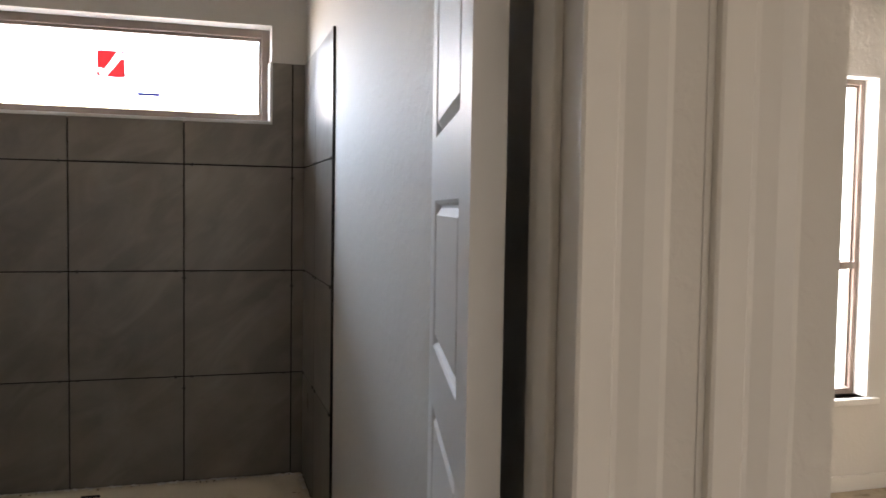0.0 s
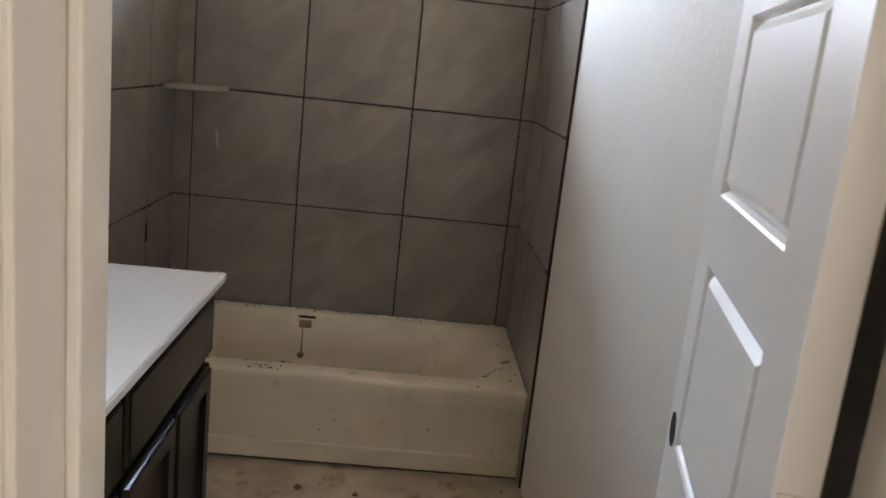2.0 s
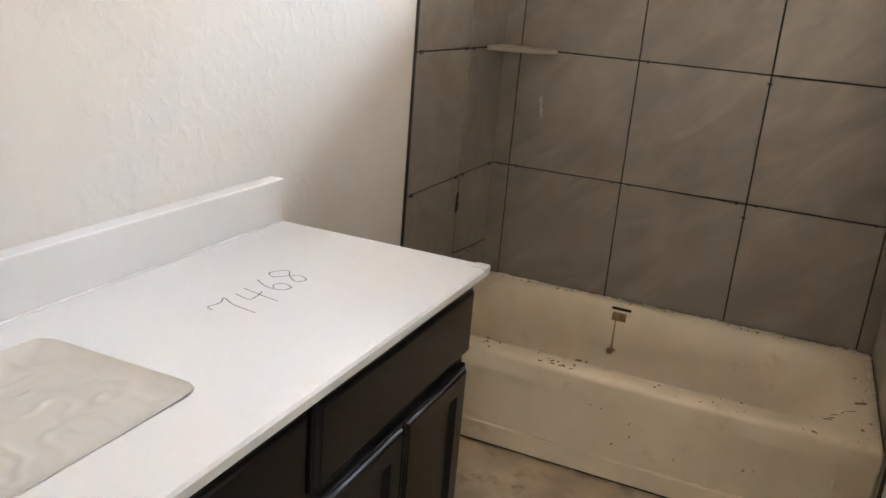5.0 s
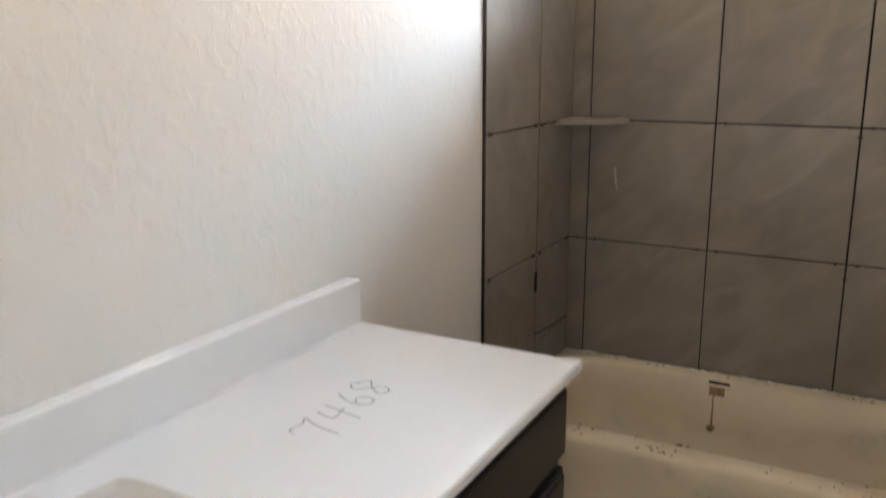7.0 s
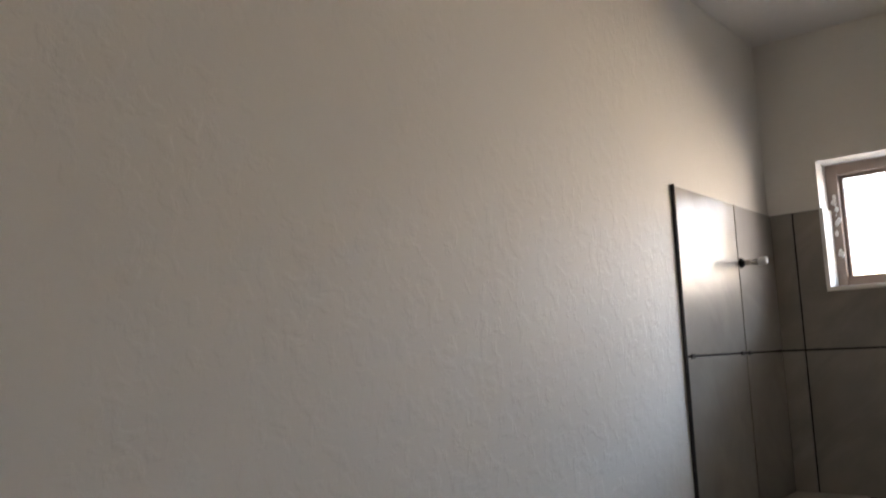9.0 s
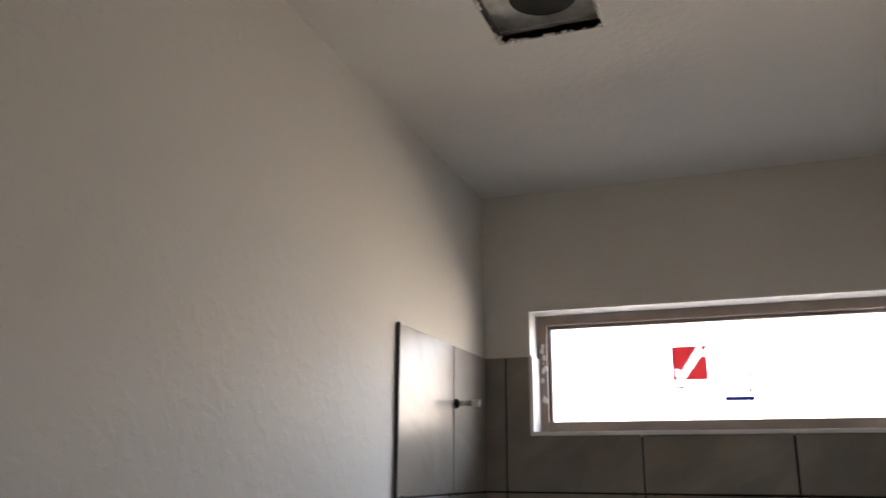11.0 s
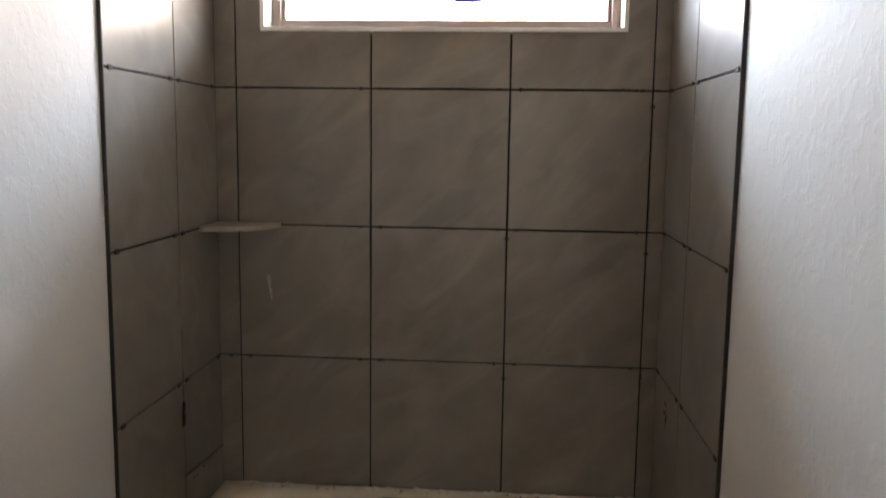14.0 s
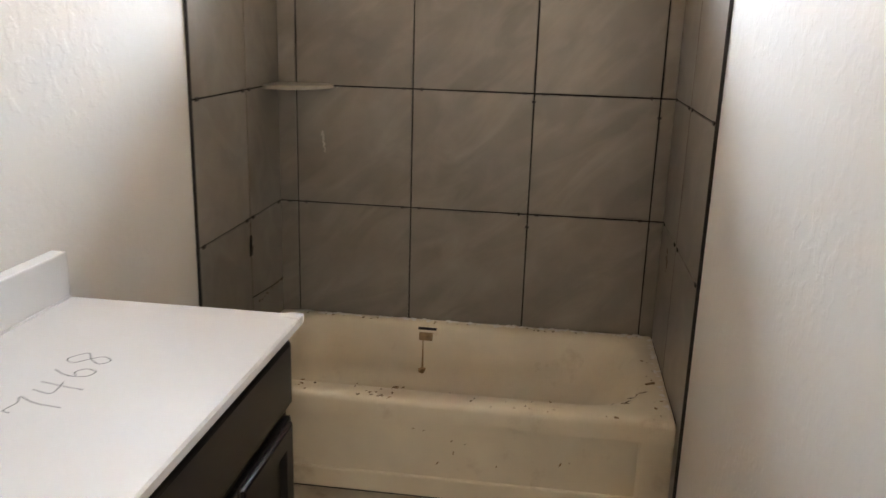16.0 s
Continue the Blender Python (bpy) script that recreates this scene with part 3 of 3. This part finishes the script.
def cabinet(y0, y1, end_panel):
    """A base unit: body, drawer front, and two panelled doors."""
    c = thing("vanity_cabinet", "espresso-stained wooden vanity base with a drawer front and two doors", "cabinet", group="vanity cabinets")
    part("body", boxes([(LX + 0.002, VF, y0, y0 + 0.016, 0.10, CTZ - 0.021), (LX + 0.002, VF, y1 - 0.016, y1, 0.0 if end_panel else 0.1, CTZ - 0.021),
                        (LX + 0.002, VF - 0.07, y0 + 0.016, y1 - 0.016, 0.0, 0.1),
                        (VF - 0.018, VF, y0 + 0.016, y0 + 0.036, 0.1, CTZ - 0.021, 0.001), (VF - 0.018, VF, y1 - 0.036, y1 - 0.016, 0.1, CTZ - 0.021, 0.001),
                        (VF - 0.018, VF, y0 + 0.036, y1 - 0.036, CTZ - 0.05, CTZ - 0.021, 0.001), (VF - 0.018, VF, y0 + 0.036, y1 - 0.036, 0.655, 0.70, 0.001),
                        (VF - 0.018, VF, y0 + 0.036, y1 - 0.036, 0.1, 0.135, 0.001)]), ESPRESSO, c)
    # dark filler box paints the shade in the gaps round drawer and doors
    part("cabinet_gap_shade", box(VF - 0.05, VF - 0.02, y0 + 0.017, y1 - 0.017, 0.11, CTZ - 0.03), SHADOWGAP, c)
    part("drawer_front", front(y0 + 0.008, y1 - 0.006, 0.695, 0.856, False), ESPRESSO, c)
    mid = (y0 + y1) / 2 + 0.008
    part("door", front(y0 + 0.008, mid - 0.003, 0.115, 0.668, True), ESPRESSO, c)
    part("door", front(mid + 0.003, y1 - 0.006, 0.115, 0.668, True), ESPRESSO, c)
    return c


def front(y0, y1, z0, z1, panelled):
    """A cabinet front with a stepped, rounded edge; doors have a framed sunken panel."""
    def rect(ins, x):
        return [(x, y0 + ins, z0 + ins), (x, y1 - ins, z0 + ins), (x, y1 - ins, z1 - ins), (x, y0 + ins, z1 - ins)]
    x = VF + 0.001
    loops = [rect(0, x), rect(0, x + 0.010), rect(0.003, x + 0.013), rect(0.008, x + 0.013), rect(0.0105, x + 0.0185), rect(0.015, x + 0.021)]
    if panelled:
        loops += [rect(0.055, x + 0.021), rect(0.060, x + 0.016), rect(0.068, x + 0.010), rect(0.072, x + 0.009)]
    else:
        loops += [rect(0.022, x + 0.021)]
    return loft(loops, True, True)


cabinet(-2.166, VE, True)
cabinet(-2.868, -2.17, False)

top = thing("worktop", "glossy white cultured-marble vanity worktop with an integral sink and pencilled number", "countertop")
SX0, SX1, SY0, SY1 = 0.118, 0.424, -2.755, -2.275
part("slab", loft([
    ring(LX + 0.001, CTX, CTY0, CTY1, CTZ - 0.020, 0.003), ring(LX + 0.001, CTX, CTY0, CTY1, CTZ - 0.005, 0.003),
    ring(LX + 0.002, CTX - 0.004, CTY0 + 0.001, CTY1 - 0.004, CTZ, 0.003),
    ring(SX0 - 0.006, SX1 + 0.006, SY0 - 0.006, SY1 + 0.006, CTZ, 0.035)]), COUNTER, top)
part("underside", loft([ring(LX + 0.001, CTX - 0.001, CTY0, CTY1 - 0.001, CTZ - 0.0195, 0.003), ring(SX0 - 0.006, SX1 + 0.006, SY0 - 0.006, SY1 + 0.006, CTZ - 0.0195, 0.035)]), COUNTER, top)
part("basin", loft([
    ring(SX0 - 0.006, SX1 + 0.006, SY0 - 0.006, SY1 + 0.006, CTZ, 0.035), ring(SX0, SX1, SY0, SY1, CTZ - 0.004, 0.033), ring(SX0 + 0.003, SX1 - 0.003, SY0 + 0.003, SY1 - 0.003, CTZ - 0.012, 0.033),
    ring(SX0 + 0.018, SX1 - 0.018, SY0 + 0.02, SY1 - 0.02, CTZ - 0.10, 0.05), ring(SX0 + 0.04, SX1 - 0.04, SY0 + 0.05, SY1 - 0.05, CTZ - 0.125, 0.05),
    ring(SX0 + 0.11, SX1 - 0.11, SY0 + 0.19, SY1 - 0.19, CTZ - 0.13, 0.03)], cap_last=True), BASIN, top, "dusty beige-filmed sink basin", smooth=True)
part("backsplash", box(LX + 0.001, 0.030, CTY0, CTY1, CTZ + 0.0005, 1.003, 0.004), COUNTER, top)
part("caulk_line", tube([(0.0315, CTY0 + 0.01, CTZ + 0.001), (0.0315, CTY1 - 0.01, CTZ + 0.001)], 0.003, 6), COUNTER, top)

part("corner_guard", loft([ring(CTX - 0.034, CTX + 0.0015, CTY1 - 0.034, CTY1 + 0.0015, CTZ - 0.014, 0.004), ring(CTX - 0.034, CTX + 0.0015, CTY1 - 0.034, CTY1 + 0.0015, CTZ - 0.001, 0.004),
                           ring(CTX - 0.032, CTX - 0.001, CTY1 - 0.032, CTY1 - 0.001, CTZ + 0.0018, 0.004)], cap_last=True), COUNTER, top, "small glossy plastic corner guard")

# crumpled protective film in the sink
fm = bmesh.new()
bmesh.ops.create_grid(fm, x_segments=60, y_segments=80, size=0.5)
for v in fm.verts:
    a, b = v.co.x * 2, v.co.y * 2
    rise = max(abs(a), abs(b)) ** 7
    inset = 1 - 0.045 * (a * a * b * b) ** 3
    a, b = a * inset, b * inset
    p = Vector((a * 3.1, b * 4.7, 0.3))
    wr = noise.noise(p * 0.8) * 0.0018 + max(0, 0.12 - abs(noise.noise(p * 0.9 + Vector((5, 1, 0))))) * 0.018
    v.co = Vector(((SX0 + SX1) / 2 + a * (0.1575 - 0.006 * (1 - rise)), (SY0 + SY1) / 2 + b * (0.2445 - 0.006 * (1 - rise)), CTZ - 0.010 + wr * 1.1 * (1 - rise) + rise * 0.0108))
film_ob = tagged(link("plastic_film", fm, FILM, None, True), "crumpled clear protective plastic film lining the sink", "plastic film")
film_ob.visible_shadow = False


# pencilled number on the counter
def stroke(points, name):
    """One pencil line on the counter, from (along, up) pairs; along runs with +y and up runs with -x."""
    pts = []
    for i in range(len(points) - 1):
        for k in range(6):
            f = k / 6
            p0, p1, p2, p3 = points[max(i - 1, 0)], points[i], points[i + 1], points[min(i + 2, len(points) - 1)]
            pts.append(tuple(0.5 * (2 * b + (c - a) * f + (2 * a - 5 * b + 4 * c - d) * f * f + (3 * b - a - 3 * c + d) * f ** 3) for a, b, c, d in zip(p0, p1, p2, p3)))
    pts.append(points[-1])
    bm = bmesh.new()
    prev = None
    for i, (a, u) in enumerate(pts):
        q = pts[min(i + 1, len(pts) - 1)]
        r = pts[max(i - 1, 0)]
        d = Vector((q[0] - r[0], q[1] - r[1])).normalized()
        w = 0.0015
        row = [bm.verts.new((0.312 - (u + s * d.x * w), -2.042 + a - s * d.y * w, CTZ + 0.0004)) for s in (-1, 1)]
        if prev:
            bm.faces.new((prev[0], prev[1], row[1], row[0]))
        prev = row
    part(name, bm, PENCIL, number)


number = thing("pencil_number", "pencilled number 7468 on the white counter", "writing")
stroke([(0.0, 0.055), (0.006, 0.070), (0.035, 0.066), (0.056, 0.075), (0.040, 0.040), (0.032, -0.012)], "digit_seven")
stroke([(0.085, 0.072), (0.076, 0.036), (0.098, 0.034), (0.122, 0.040)], "digit_four")
stroke([(0.116, 0.078), (0.106, 0.030), (0.100, -0.010)], "digit_four")
stroke([(0.168, 0.085), (0.148, 0.050), (0.150, 0.016), (0.172, 0.010), (0.180, 0.032), (0.164, 0.044), (0.150, 0.034)], "digit_six")
stroke([(0.236, 0.080), (0.214, 0.090), (0.200, 0.070), (0.222, 0.050), (0.236, 0.030), (0.222, 0.010), (0.204, 0.022), (0.222, 0.048), (0.246, 0.066), (0.236, 0.080)], "digit_eight")


# ---- bathroom door, standing open ----
def door_leaf():
    """Five-panel moulded door. Local x runs from the hinge edge, y is the thickness (its bathroom face at y = 0), z up."""
    w, th, h = 0.605, 0.038, 2.03
    x0, x1 = 0.118, 0.512
    panels = ((0.20, 0.47), (0.57, 0.83), (0.93, 1.215), (1.315, 1.56), (1.665, 1.92))
    d = thing("door", "white moulded five-panel door standing open against the wall", "door")
    bm = bmesh.new()
    for sgn, face in ((1, 0.0), (-1, -th)):
        def q(x, z, sink):
            return bm.verts.new((x, face - sgn * sink, z))
        zs = [0.0]
        for a, b in panels:
            zs += [a, b]
        zs.append(h)
        for xa, xb in ((0, x0), (x1, w)):
            bm.faces.new((q(xa, 0, 0), q(xb, 0, 0), q(xb, h, 0), q(xa, h, 0)))
        for k in range(0, len(zs), 2):
            bm.faces.new((q(x0, zs[k], 0), q(x1, zs[k], 0), q(x1, zs[k + 1], 0), q(x0, zs[k + 1], 0)))
        for a, b in panels:
            prev = None
            for ins, sink in ((0, 0), (0.004, 0.003), (0.008, 0.010), (0.012, 0.010), (0.024, 0.001), (0.028, 0.001)):
                loop = [q(x0 + ins, a + ins, sink), q(x1 - ins, a + ins, sink), q(x1 - ins, b - ins, sink), q(x0 + ins, b - ins, sink)]
                if prev:
                    for i in range(4):
                        bm.faces.new((prev[i], prev[(i + 1) % 4], loop[(i + 1) % 4], loop[i]))
                prev = loop
            bm.faces.new(prev)
    for p in (((0, 0, 0), (0, -th, 0), (0, -th, h), (0, 0, h)), ((w, 0, 0), (w, -th, 0), (w, -th, h), (w, 0, h)),
              ((0, 0, h), (w, 0, h), (w, -th, h), (0, -th, h)), ((0, 0, 0), (w, 0, 0), (w, -th, 0), (0, -th, 0))):
        bm.faces.new([bm.verts.new(v) for v in p])
    bmesh.ops.remove_doubles(bm, verts=bm.verts[:], dist=0.0002)
    part("leaf", bm, DOOR, d)
    # the bore is a solid plug, black in place of the shade inside
    hole = tube([(0.555, 0.0008, 0.94), (0.555, -th - 0.0008, 0.94)], 0.027, 24)
    part("knob_bore", hole, DARK, d, "black plug for the shade in the empty knob bore")
    for z in (0.22, 1.084, 1.83):
        hg = part("hinge", box(-0.0025, 0.0, -0.032, -0.004, z - 0.045, z + 0.045, 0.001), NICKEL, d, "painted steel hinge")
        part("barrel", tube([(-0.006, -th - 0.004, z - 0.045), (-0.006, -th - 0.004, z + 0.045)], 0.006, 10), NICKEL, hg)
        part("screw", tube([(-0.0035, -0.014, z + 0.03), (-0.0025, -0.014, z + 0.03)], 0.004, 8), CHROME, hg)
    return d


leaf = door_leaf()
leaf.matrix_basis = pose(1.331, -2.884, 0.012, 0, 0, 78.2)

# ---- shower fittings and shelf ----
arm = thing("shower_pipe_stub", "capped chrome shower pipe stub sticking out of the tiles", "pipe", (TX0, -0.319, 2.005))
part("pipe", tube([(-0.008, 0, 0), (0.062, -0.004, 0)], 0.0085), CHROME, arm, smooth=True)
part("cap", tube([(0.055, -0.004, 0), (0.060, -0.004, 0), (0.078, -0.005, 0), (0.081, -0.005, 0)], [0.009, 0.0125, 0.0125, 0.010]), RETURN, arm, "pale plastic cap", True)
# black cone round the pipe paints the shade of its uncut opening
part("collar", tube([(0.0, 0, 0), (0.008, -0.0005, 0)], [0.016, 0.013]), DARK, arm, "black cone for the shade in the rough opening", True)

shelf = thing("corner_shelf", "thin tan stone corner shelf between the tile rows", "shelf", (0, 0, 1.262))
pts = [(TX0, 0.0, 0), (TX0, -0.176, 0), (0.018, -0.184, 0)] + [(0.018 + 0.20 * math.sin(a) * 0.98, -0.184 + 0.170 * (1 - math.cos(a)) * 1.0, 0) for a in [radians(k) for k in (20, 40, 60, 75)]] + [(0.218, -0.012, 0), (0.220, 0.0, 0)]
part("slab", prism(pts, Vector((0, 0, 0.016)), 0.003), material("shelf_stone", (0.35, 0.31, 0.26), 0.4, scale=14, vary=0.1), shelf)

valve = thing("valve_cutout", "rough black plate for the shaded valve cut-out in the tiles, with a brass stub", "pipe opening", (TX0, -0.340, 0.708))
# no real hole: a thin black plate on the tile paints its shade
part("opening", prism([(0.0012, -0.014, -0.040), (0.0012, 0.010, -0.037), (0.0012, 0.013, -0.012), (0.0012, 0.005, 0.0), (0.0012, 0.013, 0.014), (0.0012, 0.010, 0.037), (0.0012, -0.006, 0.040), (0.0012, -0.014, 0.01)], Vector((-0.004, 0, 0))), DARK, valve)
part("brass_stub", tube([(0.0, 0.001, -0.006), (0.006, 0.001, -0.006)], 0.006, 10), CHROME, valve)

# ---- ceiling exhaust box ----
fan = thing("exhaust_box", "bare metal exhaust box with a round dark duct in the ceiling", "exhaust vent")
part("housing", boxes([(VX0 - 0.003, VX0, VY0, VY1, CZ - 0.004, CZ + 0.14), (VX1, VX1 + 0.003, VY0, VY1, CZ - 0.004, CZ + 0.14),
                       (VX0, VX1, VY0 - 0.003, VY0, CZ - 0.004, CZ + 0.14), (VX0, VX1, VY1, VY1 + 0.003, CZ - 0.004, CZ + 0.14), (VX0, VX1, VY0, VY1, CZ + 0.03, CZ + 0.035)]), GALV, fan)
cx, cy = (VX0 + VX1) / 2 + 0.01, (VY0 + VY1) / 2
# solid black disc stands for the shade inside the duct
part("duct", tube([(cx, cy, CZ + 0.031), (cx, cy, CZ + 0.024)], 0.075, 32), DARK, fan, "round black disc for the shaded duct mouth")
rg = bmesh.new()
for k in range(70):
    s = random.random()
    side = k % 4
    px = (VX0 + s * (VX1 - VX0), VX0 + s * (VX1 - VX0), VX0, VX1)[side]
    py = (VY0, VY1, VY0 + s * (VY1 - VY0), VY0 + s * (VY1 - VY0))[side]
    crumb(rg, px, py, CZ - 0.001, random.uniform(0.004, 0.009), 0.5)
tagged(part("ragged_edge", rg, CEILING, fan, "ragged plaster edge"), kind="stuff")

# ---- floor debris ----
fd = bmesh.new()
for k in range(120):
    crumb(fd, random.uniform(0.58, 1.5), random.uniform(-2.6, -0.83), 0.001, random.uniform(0.002, 0.007), 0.4)
tagged(link("floor_crumbs", fd, MUD), "tan plaster crumbs and dirt lying on the concrete floor", "debris", kind="stuff")
ch = bmesh.new()
for x, y, r in ((0.92, -0.95, 0.014), (0.72, -0.93, 0.018), (1.08, -0.97, 0.012), (0.86, -1.02, 0.01)):
    crumb(ch, x, y, 0.003, r, 0.4)
tagged(link("floor_clods", ch, DIRT), "dark dried clods on the floor by the tub", "debris", kind="stuff")

# ---- tiles ----
G = 0.0031                      # half a joint
TH = 0.009


def tile(points, depth, wall):
    part("tile", prism(points, depth, 0.0012), TILE, wall)


def back_tile(poly):
    tile([(x, 0.0 + TH - 0.001, z) for x, z in poly], Vector((0, -TH + 0.001, 0)), wall_back)


def rect(a0, a1, b0, b1):
    return [(a0 + G, b0 + G), (a1 - G, b0 + G), (a1 - G, b1 - G), (a0 + G, b1 - G)]


COLS = (TX0 - G, 0.072, 0.53, 0.99, 1.451, TX1 + G)
ROWS = (TZ - 0.012, 0.809, 1.27, 1.731, 2.189)
part("backer", box(TX0 - 0.006, TX1 + 0.006, 0.0065, BY - 0.0005, TZ - 0.1, ROWS[3] + 0.18), BACKER, wall_back)
part("backer", boxes([(TX0 - 0.006, WX0, 0.0065, BY - 0.0005, ROWS[3] + 0.18, 2.185), (WX1, TX1 + 0.006, 0.0065, BY - 0.0005, ROWS[3] + 0.18, 2.185)]), BACKER, wall_back)
for r in range(3):
    for c in range(5):
        back_tile(rect(COLS[c], COLS[c + 1], ROWS[r], ROWS[r + 1]))
z0, z1, zs = ROWS[3], ROWS[4], WZ0 + 0.012
wl, wr = WX0 + 0.010, WX1 - 0.010
back_tile(rect(COLS[0], COLS[1], z0, z1))
back_tile([(COLS[1] + G, z0 + G), (COLS[2] - G, z0 + G), (COLS[2] - G, zs), (wl, zs), (wl, z1 - G), (COLS[1] + G, z1 - G)])
back_tile([(COLS[2] + G, z0 + G), (COLS[3] - G, z0 + G), (COLS[3] - G, zs), (COLS[2] + G, zs)])
back_tile([(COLS[3] + G, z0 + G), (COLS[4] - G, z0 + G), (COLS[4] - G, z1 - G), (wr, z1 - G), (wr, zs), (COLS[3] + G, zs)])
back_tile(rect(COLS[4], COLS[5], z0, z1))


def side_tiles(wall, xs, way, yend, yjoint, slanted):
    """Tiles of one side wall: xs is the face, way points into the room."""
    xb = xs - way * (TH - 0.001)
    dep = Vector((way * (TH - 0.001), 0, 0))
    bx = sorted((xs - way * 0.0055, xs - way * 0.0092))
    part("backer", box(bx[0], bx[1], yend + 0.004, -0.001, 0.02, 2.185), BACKER, wall)
    for r in range(4):
        zb = ROWS[r]
        pieces = [rect(yend, yjoint, zb, ROWS[r + 1]), rect(yjoint, G, zb, ROWS[r + 1])]
        if slanted and r == 0:
            pieces[1] = [(yjoint + G, 0.508), (-0.09, 0.485), (0.0, 0.485), (0.0, ROWS[1] - G), (yjoint + G, ROWS[1] - G)]
            pieces.append([(yjoint + G, zb + G), (0.0, zb + G), (0.0, 0.478), (-0.09, 0.478), (yjoint + G, 0.500)])
        for poly in pieces:
            tile([(xb, y, z) for y, z in poly], dep, wall)
    # strip of tile running down past the tub's front
    tile([(xb, y, z) for y, z in rect(yend, TY0 + 0.03 if yend < TY0 else TY0 + 0.06, 0.004, TZ)], dep, wall) if yend < TY0 - 0.003 else None
    ex = sorted((xs - way * 0.0093, xs + way * 0.0006))
    # strip for the cut tile edge: its own dark body plus painted shade
    part("shaded_edge_strip", box(ex[0], ex[1], yend - 0.0035, yend - 0.0002, 0.004, 2.19), EDGE, wall, "dark strip for the unglazed tile edge in shade")
    return xs


side_tiles(wall_left, TX0, 1, -0.773, -0.338, True)
side_tiles(wall_right, TX1, -1, -0.812, -0.365, False)

# spacer clips left in the joints
clip = None
spots = [(x + s * 0.034, -0.0012, z) for z in ROWS[1:4] for x in COLS[1:5] for s in (-1, 1) if 0.03 < x + s * 0.034 < 1.48]
spots += [(COLS[c], -0.0012, ROWS[r] - 0.07 + 0.02 * ((c + r) % 3)) for r in (1, 2, 3) for c in (3, 4)]
for i, p in enumerate(spots):
    if clip is None:
        clip = part("tile_spacer", box(-0.0075, 0.0075, -0.0025, 0.002, -0.0045, 0.0045, 0.001, 1), EDGE, wall_back)
        clip.location = p
    else:
        ob = new("tile_spacer", clip.data)
        ob.parent, ob.location = wall_back, p
    if i % 3 == 1:
        scene.objects[-1].scale = (0.6, 1, 1.5)
for wall, xs, ys in ((wall_left, TX0 + 0.001, (-0.74, -0.31, -0.37, -0.03)), (wall_right, TX1 - 0.001, (-0.79, -0.33, -0.40, -0.03))):
    for z in ROWS[1:4]:
        for y in ys:
            ob = new("tile_spacer", clip.data)
            ob.parent, ob.location, ob.rotation_euler, ob.scale = wall, (xs, y, z), (0, 0, math.pi / 2), (1.5, 1.0, 1.4)
# thinset smear on one tile
sm = bmesh.new()
for k in range(9):
    crumb(sm, 0.175 + random.gauss(0, 0.0015) + 0.001 * k, -0.0005, 1.09 - 0.009 * k, 0.0045, 1.6)
for v in sm.verts:
    v.co.y = -0.0005 + (v.co.y + 0.0005) * 0.06
tagged(link("thinset_smear", sm, material("thinset", (0.42, 0.38, 0.33), 0.9, scale=60, vary=0.2)), "pale mortar smear on a wall tile", "smear")
chips = bmesh.new()
for k in range(16):
    y = random.uniform(-0.30, -0.01)
    crumb(chips, 0.0004, y, 0.482 - 0.06 * max(0, -y - 0.09) + random.gauss(0, 0.004), random.uniform(0.003, 0.008), 0.7)
for k in range(9):
    crumb(chips, 0.0004, -0.338 + random.gauss(0, 0.004), 0.735 + random.uniform(-0.02, 0.06), random.uniform(0.003, 0.007), 1.2)
for v in chips.verts:
    v.co.x = 0.0004 + (v.co.x - 0.0004) * 0.15
tagged(link("chipped_joint", chips, DIRT), "dark chipped edges in the lower joints of the side tiles", "chips", kind="stuff")
smudge = bmesh.new()
for k in range(14):
    crumb(smudge, TX1, -0.19 + random.gauss(0, 0.012), 0.71 + random.gauss(0, 0.018), random.uniform(0.004, 0.010), 1.1)
for v in smudge.verts:
    v.co.x = TX1 - 0.0004 + (v.co.x - TX1) * 0.04
tagged(link("adhesive_smudge", smudge, DIRT), "dark adhesive smudge on a side wall tile", "smudge", kind="stuff")
